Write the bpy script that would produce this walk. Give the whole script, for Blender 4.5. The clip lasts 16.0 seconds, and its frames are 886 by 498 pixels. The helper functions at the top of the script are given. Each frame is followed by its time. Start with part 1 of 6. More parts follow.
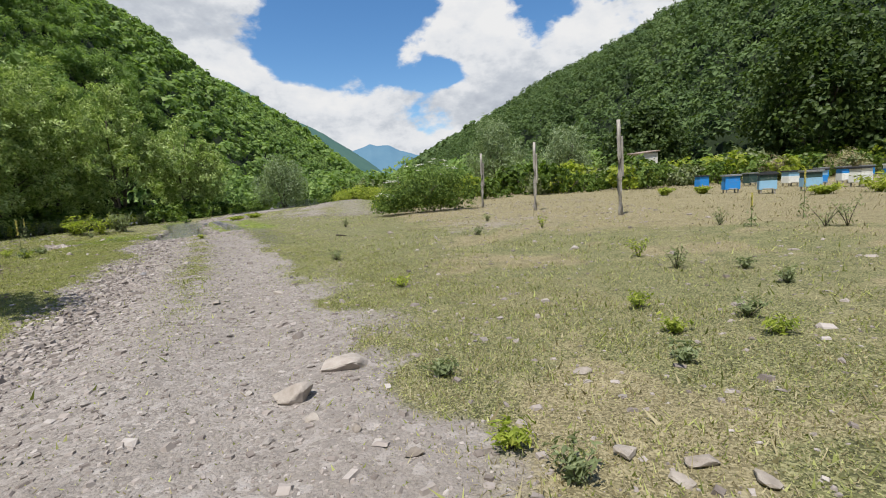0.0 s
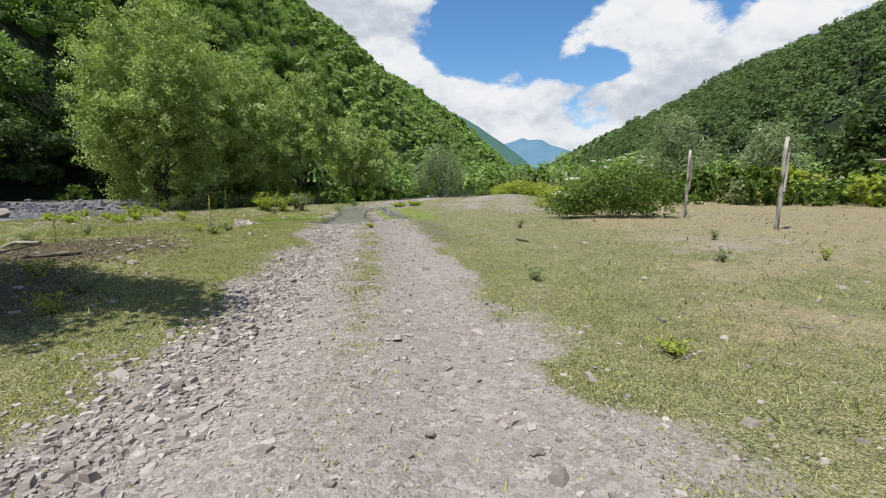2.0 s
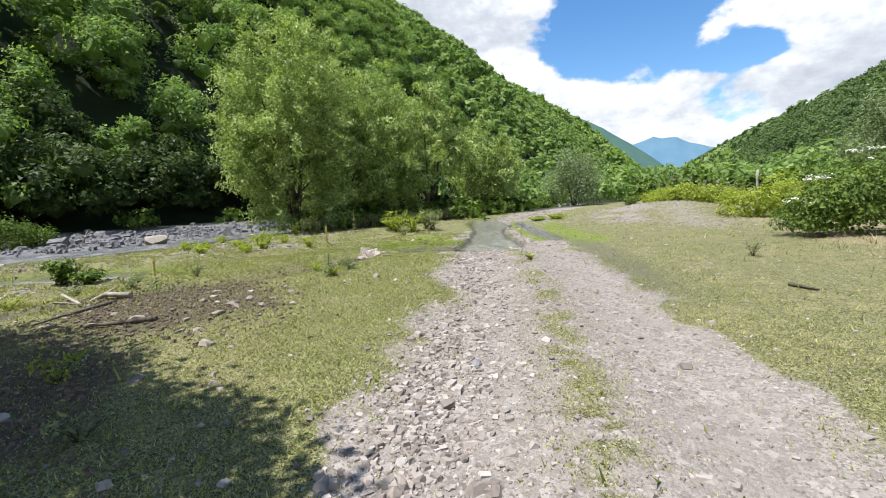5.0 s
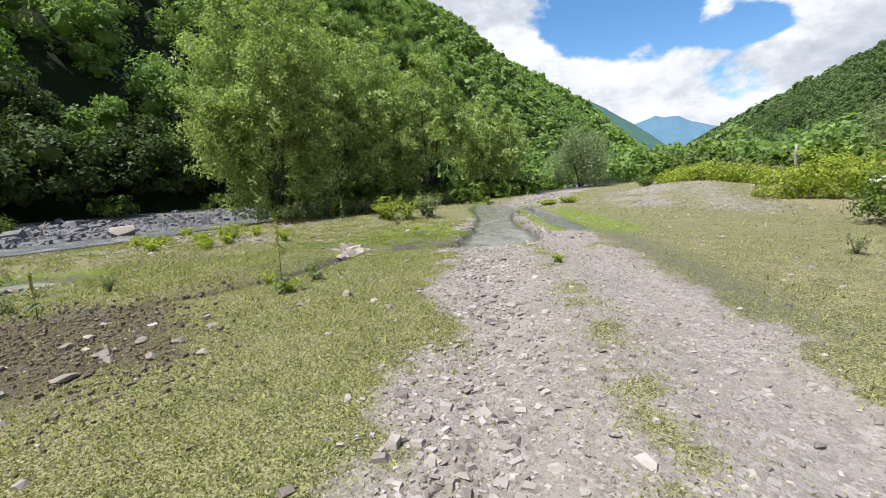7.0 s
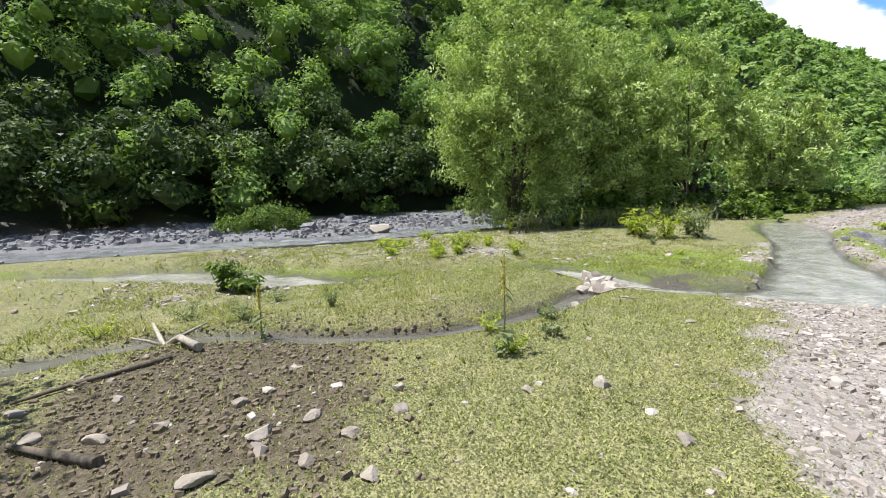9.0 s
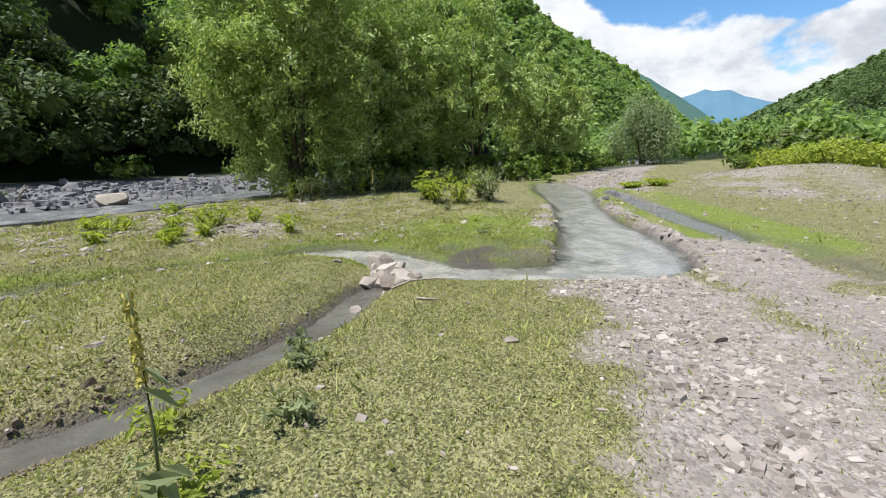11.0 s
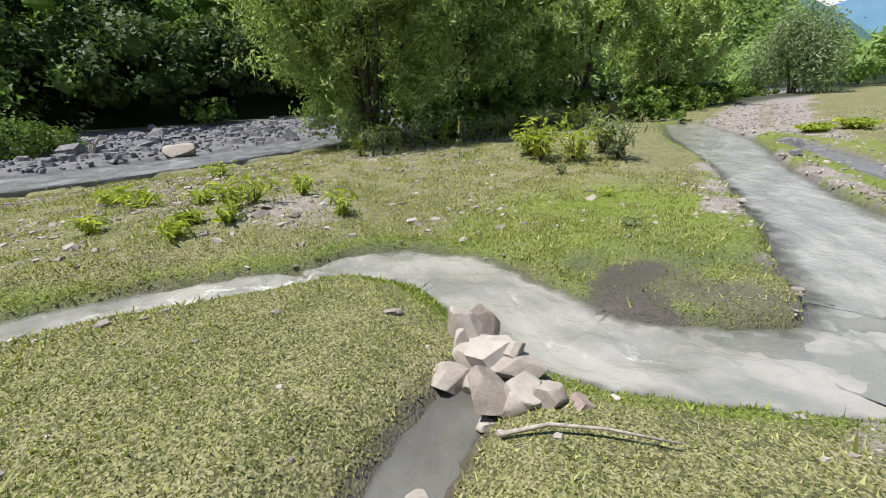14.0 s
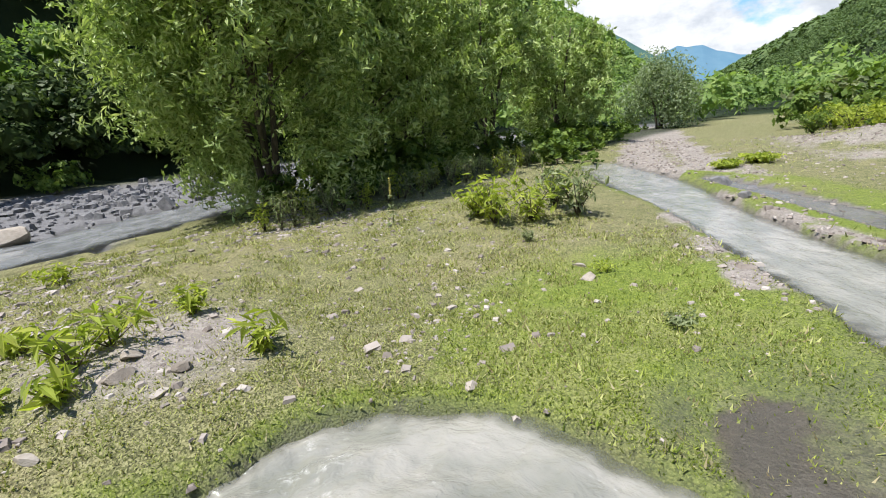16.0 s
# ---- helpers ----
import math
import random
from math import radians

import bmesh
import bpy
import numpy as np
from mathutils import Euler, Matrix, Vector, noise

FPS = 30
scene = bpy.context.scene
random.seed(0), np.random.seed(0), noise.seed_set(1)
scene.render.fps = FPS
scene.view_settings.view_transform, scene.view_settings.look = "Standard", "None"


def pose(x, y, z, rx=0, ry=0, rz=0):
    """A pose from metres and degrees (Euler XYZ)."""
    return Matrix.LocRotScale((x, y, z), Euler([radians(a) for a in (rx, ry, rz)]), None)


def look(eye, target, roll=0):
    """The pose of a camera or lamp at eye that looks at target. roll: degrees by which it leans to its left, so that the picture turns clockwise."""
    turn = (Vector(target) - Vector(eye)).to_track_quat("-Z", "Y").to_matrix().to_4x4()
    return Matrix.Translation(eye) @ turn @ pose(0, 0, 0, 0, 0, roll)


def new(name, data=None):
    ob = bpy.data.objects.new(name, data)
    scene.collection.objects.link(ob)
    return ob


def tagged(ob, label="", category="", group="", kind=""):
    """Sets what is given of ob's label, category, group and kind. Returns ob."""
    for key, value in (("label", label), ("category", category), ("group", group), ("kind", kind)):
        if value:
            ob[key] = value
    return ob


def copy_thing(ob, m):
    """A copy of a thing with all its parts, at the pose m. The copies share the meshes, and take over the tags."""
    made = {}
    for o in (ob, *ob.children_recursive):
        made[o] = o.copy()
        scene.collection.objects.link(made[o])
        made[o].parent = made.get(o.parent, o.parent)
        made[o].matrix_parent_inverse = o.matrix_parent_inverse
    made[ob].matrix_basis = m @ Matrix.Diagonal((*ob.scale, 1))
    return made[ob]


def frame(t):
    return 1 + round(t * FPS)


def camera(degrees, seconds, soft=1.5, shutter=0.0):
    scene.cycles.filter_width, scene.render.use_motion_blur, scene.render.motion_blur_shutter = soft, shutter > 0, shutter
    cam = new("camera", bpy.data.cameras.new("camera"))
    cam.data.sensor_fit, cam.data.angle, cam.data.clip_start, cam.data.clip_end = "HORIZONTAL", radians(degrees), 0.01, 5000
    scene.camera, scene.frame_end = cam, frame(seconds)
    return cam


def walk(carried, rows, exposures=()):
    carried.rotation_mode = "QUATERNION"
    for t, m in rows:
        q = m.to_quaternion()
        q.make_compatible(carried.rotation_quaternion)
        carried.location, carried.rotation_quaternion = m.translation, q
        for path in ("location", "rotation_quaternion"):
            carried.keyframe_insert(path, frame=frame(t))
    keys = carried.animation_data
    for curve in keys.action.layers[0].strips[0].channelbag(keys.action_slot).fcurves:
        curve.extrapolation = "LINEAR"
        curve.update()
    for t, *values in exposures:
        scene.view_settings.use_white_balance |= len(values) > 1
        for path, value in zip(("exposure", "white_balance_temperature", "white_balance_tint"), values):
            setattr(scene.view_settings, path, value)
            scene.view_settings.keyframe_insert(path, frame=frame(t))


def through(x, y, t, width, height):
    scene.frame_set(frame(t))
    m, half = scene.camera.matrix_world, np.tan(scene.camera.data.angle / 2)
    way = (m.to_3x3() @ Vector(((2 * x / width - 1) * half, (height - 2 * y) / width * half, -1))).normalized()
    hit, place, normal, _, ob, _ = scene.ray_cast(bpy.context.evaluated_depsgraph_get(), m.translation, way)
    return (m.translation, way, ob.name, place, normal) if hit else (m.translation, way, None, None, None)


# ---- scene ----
cam = camera(89.4, 16.0, soft=1.0)
PATH = [
    (0, (3.139, -2.062, 1.052), (2.931, -0.091, 0.783), -3.5),
    (0.5, (2.828, -1.516, 1.067), (2.512, 0.439, 0.786), 0.4),
    (1, (2.407, -1.117, 1.068), (1.736, 0.745, 0.78), 0.6),
    (1.5, (2.059, -0.72, 1.073), (1.365, 1.134, 0.786), 0.9),
    (2, (1.654, -0.269, 1.142), (0.849, 1.541, 0.864), 0.3),
    (2.5, (1.2, 0.037, 1.171), (0.1, 1.686, 0.904), -0.2),
    (3, (0.81, 0.282, 1.249), (-0.466, 1.802, 1.0), -2.7),
    (3.5, (0.419, 0.644, 1.298), (-0.964, 2.07, 1.07), -3.5),
    (4, (0.041, 0.982, 1.281), (-1.383, 2.37, 1.063), -3.5),
    (4.5, (-0.316, 1.46, 1.302), (-1.665, 2.92, 1.083), -2.8),
    (5, (-0.637, 1.955, 1.3), (-1.898, 3.49, 1.071), -2.2),
    (5.2, (-0.775, 2.079, 1.284), (-2.031, 3.617, 1.043), -2.3),
    (7.3, (-2.152, 3.822, 1.299), (-3.417, 5.338, 0.982), -2.9),
    (7.5, (-2.306, 3.962, 1.29), (-3.634, 5.425, 0.979), -3.0),
    (8, (-2.738, 4.191, 1.354), (-4.444, 5.198, 1.08), -1.5),
    (8.5, (-3.121, 4.224, 1.358), (-5.031, 4.766, 1.118), -2.5),
    (9, (-3.467, 4.536, 1.417), (-5.315, 5.259, 1.168), -1.6),
    (9.5, (-3.804, 4.938, 1.368), (-5.502, 5.962, 1.108), -4.4),
    (10, (-4.13, 5.238, 1.315), (-5.745, 6.38, 1.02), -3.7),
    (10.2, (-4.317, 5.405, 1.307), (-5.875, 6.619, 0.994), -2.6),
    (12.3, (-5.683, 6.765, 1.467), (-6.861, 8.275, 0.891), -1.7),
    (12.5, (-5.844, 6.941, 1.481), (-7.043, 8.427, 0.884), -2.8),
    (13, (-6.177, 7.205, 1.502), (-7.475, 8.587, 0.865), -4.0),
    (13.5, (-6.609, 7.412, 1.511), (-7.98, 8.717, 0.864), -0.6),
    (14, (-7.015, 7.566, 1.458), (-8.55, 8.649, 0.771), -2.5),
    (14.5, (-7.503, 7.675, 1.489), (-9.162, 8.548, 0.792), -4.2),
    (15, (-8.168, 7.712, 1.467), (-9.863, 8.509, 0.767), -3.0),
    (15.5, (-8.576, 7.878, 1.587), (-10.255, 8.709, 0.885), -6.8),
    (16, (-8.801, 8.214, 1.658), (-10.08, 9.653, 1.118), -4.6),
]
EXPOSURES = [(0, 0.31, 6470, 10), (1.0, 0.30, 6450, 10), (2.5, 0.47, 6370, 10), (5.0, 0.74, 6370, 10), (7.5, 0.62, 6370, 10), (8.0, 0.72, 6370, 9), (9.0, 0.96, 6370, 9), (10.0, 0.72, 6370, 9), (12.5, 0.56, 6400, 10), (13.5, 0.54, 6400, 10), (15.0, 0.86, 6380, 12), (16.0, 0.72, 6380, 10)]
walk(cam, [(t, look(eye, target, roll)) for t, eye, target, roll in PATH], EXPOSURES)

# ---------------------------------------------------------------- world, sun
SUN_DIR = Vector((-0.43, -0.83, 2.25)).normalized()      # from the ground to the sun
AXIS = (-0.268, 0.963)                                   # the way the valley runs
RIGHT = (0.963, 0.268)


class Nodes:
    """Small helper to write node trees."""

    def __init__(self, tree):
        self.t = tree
        tree.nodes.clear()

    def add(self, kind, **values):
        n = self.t.nodes.new(kind)
        for k, v in values.items():
            if k in n.inputs:
                n.inputs[k].default_value = v
        return n

    def link(self, a, b):
        self.t.links.new(a, b)

    def put(self, value, socket):
        if isinstance(value, (int, float)):
            socket.default_value = value
        elif isinstance(value, (tuple, list)):
            socket.default_value = (*value, 1.0) if len(value) == 3 and len(socket.default_value) == 4 else value
        else:
            self.link(value, socket)

    def math(self, op, a, b=0.0, clamp=False):
        n = self.t.nodes.new("ShaderNodeMath")
        n.operation, n.use_clamp = op, clamp
        self.put(a, n.inputs[0]), self.put(b, n.inputs[1])
        return n.outputs[0]

    def vmath(self, op, a, b=(0, 0, 0)):
        n = self.t.nodes.new("ShaderNodeVectorMath")
        n.operation = op
        self.put(a, n.inputs[0]), self.put(b, n.inputs[1])
        return n.outputs["Value"] if op == "DOT_PRODUCT" else n.outputs[0]

    def mix(self, f, a, b, blend="MIX"):
        n = self.t.nodes.new("ShaderNodeMix")
        n.data_type, n.blend_type = "RGBA", blend
        self.put(f, n.inputs[0]), self.put(a, n.inputs[6]), self.put(b, n.inputs[7])
        return n.outputs[2]

    def noise(self, scale, vec=None, detail=4.0, rough=0.55, distort=0.0, colour=False):
        n = self.t.nodes.new("ShaderNodeTexNoise")
        n.inputs["Scale"].default_value, n.inputs["Detail"].default_value = scale, detail
        n.inputs["Roughness"].default_value, n.inputs["Distortion"].default_value = rough, distort
        if vec is not None:
            self.link(vec, n.inputs["Vector"])
        return n.outputs[1 if colour else 0]

    def voronoi(self, scale, vec=None, feature="F1", out="Distance"):
        n = self.t.nodes.new("ShaderNodeTexVoronoi")
        n.feature, n.inputs["Scale"].default_value = feature, scale
        if vec is not None:
            self.link(vec, n.inputs["Vector"])
        return n.outputs[out]

    def ramp(self, f, *stops):
        n = self.t.nodes.new("ShaderNodeValToRGB")
        self.put(f, n.inputs[0])
        e = n.color_ramp.elements
        while len(e) < len(stops):
            e.new(0.5)
        for k, (p, c) in zip(e, stops):
            k.position = p
            k.color = (c, c, c, 1) if isinstance(c, (int, float)) else (*c, 1)
        return n.outputs[0]

    def step(self, f, lo, hi):
        n = self.t.nodes.new("ShaderNodeMapRange")
        n.interpolation_type = "SMOOTHSTEP"
        self.put(f, n.inputs[0])
        n.inputs[1].default_value, n.inputs[2].default_value = lo, hi
        return n.outputs[0]

    def attr(self, name):
        n = self.t.nodes.new("ShaderNodeAttribute")
        n.attribute_name = name
        return n.outputs["Fac"]

    def place(self):
        return self.t.nodes.new("ShaderNodeNewGeometry").outputs["Position"]

    def island(self):
        return self.t.nodes.new("ShaderNodeNewGeometry").outputs["Random Per Island"]

    def rand(self):
        return self.t.nodes.new("ShaderNodeObjectInfo").outputs["Random"]

    def bump(self, height, strength=0.5, distance=0.02):
        n = self.t.nodes.new("ShaderNodeBump")
        n.inputs["Strength"].default_value, n.inputs["Distance"].default_value = strength, distance
        self.put(height, n.inputs["Height"])
        return n.outputs[0]


def make_world():
    w = bpy.data.worlds.new("world")
    scene.world = w
    w.use_nodes = True
    n = Nodes(w.node_tree)
    sky = n.add("ShaderNodeTexSky")
    sky.sky_type, sky.sun_disc = "NISHITA", False
    sky.sun_elevation = math.asin(SUN_DIR.z)
    sky.sun_rotation = math.atan2(SUN_DIR.x, SUN_DIR.y)
    sky.air_density, sky.dust_density, sky.ozone_density = 1.0, 0.2, 3.0
    d = n.add("ShaderNodeTexCoord").outputs["Generated"]
    side = n.vmath("DOT_PRODUCT", d, (RIGHT[0], RIGHT[1], 0.0))
    up = n.vmath("DOT_PRODUCT", d, (0.0, 0.0, 1.0))
    ahead = n.vmath("DOT_PRODUCT", d, (AXIS[0], AXIS[1], 0.0))

    def lobe(a, e, sa, se):
        p = n.math("POWER", n.math("DIVIDE", n.math("SUBTRACT", side, a), sa), 2.0)
        q = n.math("POWER", n.math("DIVIDE", n.math("SUBTRACT", up, e), se), 2.0)
        return n.math("MULTIPLY", n.math("EXPONENT", n.math("MULTIPLY", n.math("ADD", p, q), -1.0)), n.step(ahead, 0.0, 0.4))
    flat = n.vmath("MULTIPLY", d, (1.0, 1.0, 1.7))
    big = n.noise(3.1, flat, 7.0, 0.52, 0.15)
    fine = n.noise(11.0, flat, 6.0, 0.6)
    gap = n.math("ADD", n.math("MULTIPLY", lobe(0.01, 0.345, 0.16, 0.085), 0.52), n.math("MULTIPLY", lobe(0.17, 0.235, 0.085, 0.035), 0.33))
    gap = n.math("ADD", gap, n.math("MULTIPLY", lobe(-0.10, 0.275, 0.055, 0.035), 0.3))
    gap = n.math("ADD", gap, n.math("MULTIPLY", lobe(0.34, 0.31, 0.07, 0.06), 0.3))
    cover = n.math("SUBTRACT", n.math("ADD", big, n.math("MULTIPLY", n.math("SUBTRACT", fine, 0.5), 0.30)), gap)
    cover = n.math("SUBTRACT", cover, n.math("MULTIPLY", n.step(up, 0.44, 0.72), 0.30))
    mask = n.step(cover, 0.325, 0.40)
    above = n.noise(3.1, n.vmath("ADD", flat, (-0.02, -0.02, 0.085)), 7.0, 0.52, 0.15)
    puff = n.noise(7.5, n.vmath("ADD", flat, (0.0, 0.0, 0.03)), 6.0, 0.62)
    relief = n.math("ADD", n.math("MULTIPLY", n.math("SUBTRACT", above, big), 1.5), n.math("MULTIPLY", n.math("SUBTRACT", puff, n.noise(7.5, flat, 6.0, 0.62)), 0.8))
    shade = n.math("ADD", n.math("ADD", relief, 0.36), n.math("MULTIPLY", n.math("SUBTRACT", cover, 0.4), 0.75))
    cloud = n.ramp(shade, (0.22, (1.0, 1.0, 1.0)), (0.38, (0.90, 0.92, 0.95)), (0.52, (0.68, 0.72, 0.78)), (0.72, (0.50, 0.54, 0.62)))
    b1, b2 = n.add("ShaderNodeBackground", Strength=SKY), n.add("ShaderNodeBackground", Strength=CLOUD)
    deep = n.add("ShaderNodeHueSaturation", Saturation=1.22)
    n.link(sky.outputs[0], deep.inputs["Color"])
    n.link(deep.outputs[0], b1.inputs[0]), n.link(cloud, b2.inputs[0])
    m, out = n.add("ShaderNodeMixShader"), n.add("ShaderNodeOutputWorld")
    n.link(mask, m.inputs[0]), n.link(b1.outputs[0], m.inputs[1]), n.link(b2.outputs[0], m.inputs[2])
    n.link(m.outputs[0], out.inputs[0])


SKY, CLOUD, SUN = 0.112, 0.68, 5.0
make_world()
sun = new("sun", bpy.data.lights.new("sun", "SUN"))
sun.data.energy, sun.data.angle, sun.data.color = SUN, radians(0.53), (1.0, 0.965, 0.90)
sun.matrix_world = look(SUN_DIR * 60, (0, 0, 0))


# ---------------------------------------------------------------- materials
def material(name, build, roughness=0.85, metallic=0.0, specular=0.35):
    m = bpy.data.materials.new(name)
    m.use_nodes = True
    n = Nodes(m.node_tree)
    p, out = n.add("ShaderNodeBsdfPrincipled", Roughness=roughness, Metallic=metallic), n.add("ShaderNodeOutputMaterial")
    p.inputs["Specular IOR Level"].default_value = specular
    n.link(p.outputs[0], out.inputs[0])
    build(n, p)
    return m


def leaf_material(name, lo, mid, hi, through=0.35, roughness=0.5, scale=0.35, mixed=0.55):
    """Foliage: three greens spread leaf by leaf and in drifts, with light that shines through the leaf."""
    m = bpy.data.materials.new(name)
    m.use_nodes = True
    n = Nodes(m.node_tree)
    drift = n.noise(scale, n.place(), 3.0)
    f = n.math("ADD", n.math("MULTIPLY", n.island(), mixed), n.math("MULTIPLY", drift, 1.1 - mixed))
    col = n.ramp(f, (0.2, lo), (0.52, mid), (0.88, hi))
    p = n.add("ShaderNodeBsdfPrincipled", Roughness=roughness)
    p.inputs["Specular IOR Level"].default_value = 0.16
    n.link(col, p.inputs["Base Color"])
    tr = n.add("ShaderNodeBsdfTranslucent")
    n.link(n.mix(1.0, col, (1.25, 1.35, 0.6), "MULTIPLY"), tr.inputs[0])
    mx, out = n.add("ShaderNodeMixShader"), n.add("ShaderNodeOutputMaterial")
    mx.inputs[0].default_value = through
    n.link(p.outputs[0], mx.inputs[1]), n.link(tr.outputs[0], mx.inputs[2]), n.link(mx.outputs[0], out.inputs[0])
    return m


def ground_nodes(n, p):
    pos = n.place()
    gravel, mud, lush, dry, wood, wet = [n.attr(k) for k in ("gravel", "mud", "lush", "dry", "wood", "wet")]
    bed = n.attr("bed")
    n1, n2, n3, n4 = n.noise(0.55, pos, 5.0), n.noise(3.7, pos, 6.0, 0.65), n.noise(21.0, pos, 5.0, 0.7), n.noise(90.0, pos, 3.0, 0.7)
    leaf = n.add("ShaderNodeSeparateColor")
    n.link(n.voronoi(88.0, pos, out="Color"), leaf.inputs[0])
    grain = n.math("ADD", n.math("MULTIPLY", leaf.outputs[0], 0.36), n.math("MULTIPLY", n4, 0.20))
    turf = n.ramp(n.math("ADD", grain, n.math("ADD", n.math("MULTIPLY", n2, 0.27), n.math("MULTIPLY", n3, 0.17))), (0.32, (0.055, 0.056, 0.026)), (0.48, (0.135, 0.137, 0.056)), (0.64, (0.275, 0.262, 0.130)))
    rich = n.ramp(n.math("ADD", n.math("MULTIPLY", grain, 0.9), n.math("MULTIPLY", n3, 0.5)), (0.3, (0.065, 0.092, 0.016)), (0.55, (0.160, 0.205, 0.034)), (0.75, (0.27, 0.305, 0.075)))
    straw = n.ramp(n.math("ADD", grain, n.math("ADD", n.math("MULTIPLY", n2, 0.24), n.math("MULTIPLY", n3, 0.20))), (0.32, (0.13, 0.106, 0.058)), (0.5, (0.26, 0.215, 0.124)), (0.7, (0.37, 0.312, 0.19)))
    earth = n.ramp(n.math("ADD", n.math("MULTIPLY", n3, 0.6), n.math("MULTIPLY", n4, 0.4)), (0.3, (0.028, 0.022, 0.015)), (0.5, (0.092, 0.073, 0.050)), (0.72, (0.22, 0.185, 0.135)))
    cells = n.voronoi(55.0, pos, out="Color")
    sep = n.add("ShaderNodeSeparateColor")
    n.link(cells, sep.inputs[0])
    peb = n.math("ADD", n.math("MULTIPLY", sep.outputs[0], 0.5), n.math("MULTIPLY", n3, 0.5))
    stone = n.ramp(peb, (0.22, (0.165, 0.143, 0.124)), (0.5, (0.285, 0.252, 0.224)), (0.8, (0.40, 0.363, 0.33)))
    slabs = n.voronoi(17.0, n.vmath("ADD", pos, n.vmath("MULTIPLY", n.noise(9.0, pos, 2.0, colour=True), (0.05, 0.05, 0.05))), out="Color")
    cut = n.add("ShaderNodeSeparateColor")
    n.link(slabs, cut.inputs[0])
    flag = n.step(cut.outputs[0], 0.62, 0.70)
    dirt = n.ramp(n.math("ADD", n.math("MULTIPLY", n2, 0.45), n.math("MULTIPLY", n4, 0.55)), (0.32, (0.150, 0.127, 0.107)), (0.5, (0.238, 0.208, 0.180)), (0.7, (0.325, 0.290, 0.258)))
    stone = n.mix(n.math("MULTIPLY", n.step(n.math("ADD", n.math("MULTIPLY", n1, 0.5), n.math("MULTIPLY", n2, 0.5)), 0.40, 0.58), 0.75), stone, dirt)
    stone = n.mix(n.math("MULTIPLY", flag, 0.6), stone, n.ramp(cut.outputs[1], (0.1, (0.19, 0.166, 0.147)), (0.6, (0.31, 0.276, 0.248)), (0.95, (0.39, 0.355, 0.325))))
    # Near black: the shade beneath the trees is put into the floor colour.
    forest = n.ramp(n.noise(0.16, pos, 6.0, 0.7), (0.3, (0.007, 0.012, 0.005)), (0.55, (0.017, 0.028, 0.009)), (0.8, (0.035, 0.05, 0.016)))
    edge = n.math("SUBTRACT", n.math("ADD", n.math("MULTIPLY", n2, 0.7), n.math("MULTIPLY", n3, 0.5)), 0.6)

    def soft(mask, k=0.55):
        return n.step(n.math("ADD", mask, n.math("MULTIPLY", edge, k * 2)), 0.3, 0.7)
    c = n.mix(soft(lush), turf, rich)
    c = n.mix(n.math("MULTIPLY", soft(dry), 0.75), c, straw)
    c = n.mix(n.math("MULTIPLY", n.step(n.math("ADD", n.math("MULTIPLY", n1, 0.6), n.math("MULTIPLY", n2, 0.4)), 0.47, 0.6), 0.28), c, straw)
    c = n.mix(soft(mud), c, earth)
    c = n.mix(soft(gravel, 0.45), c, stone)
    c = n.mix(n.math("MULTIPLY", bed, 0.9), c, n.ramp(n.math("ADD", n.math("MULTIPLY", n2, 0.5), n.math("MULTIPLY", n3, 0.5)), (0.35, (0.085, 0.085, 0.092)), (0.65, (0.21, 0.209, 0.22))))
    c = n.mix(n.math("MULTIPLY", wet, 0.8), c, (0.075, 0.07, 0.06))
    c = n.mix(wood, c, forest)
    n.link(c, p.inputs["Base Color"])
    n.link(n.math("SUBTRACT", 0.92, n.math("MULTIPLY", wet, 0.6)), p.inputs["Roughness"])
    h = n.math("ADD", n.math("MULTIPLY", n3, 0.6), n.math("ADD", n.math("MULTIPLY", n4, 0.25), n.math("MULTIPLY", n.voronoi(55.0, pos), -0.25)))
    h = n.math("ADD", h, n.math("ADD", n.math("MULTIPLY", n.math("MULTIPLY", flag, gravel), 0.35), n.math("MULTIPLY", leaf.outputs[1], 0.16)))
    n.link(n.bump(h, 0.9, 0.03), p.inputs["Normal"])


def rock_nodes(dark, mid, light, scale=9.0):
    def build(n, p):
        c = n.ramp(n.math("ADD", n.math("MULTIPLY", n.noise(scale, n.place(), 6.0, 0.65), 0.65), n.math("MULTIPLY", n.rand(), 0.35)), (0.26, dark), (0.46, mid), (0.68, light))
        n.link(c, p.inputs["Base Color"])
        n.link(n.bump(n.noise(scale * 5, n.place(), 6.0, 0.7), 0.6, 0.012), p.inputs["Normal"])
    return build


def pebble_nodes(n, p):
    c = n.ramp(n.math("ADD", n.math("MULTIPLY", n.island(), 0.75), n.math("MULTIPLY", n.noise(30.0, n.place(), 4.0), 0.25)), (0.1, (0.150, 0.124, 0.108)), (0.45, (0.262, 0.226, 0.200)), (0.75, (0.345, 0.302, 0.270)), (0.96, (0.45, 0.41, 0.375)))
    n.link(c, p.inputs["Base Color"])
    n.link(n.bump(n.noise(120.0, n.place(), 3.0), 0.4, 0.004), p.inputs["Normal"])


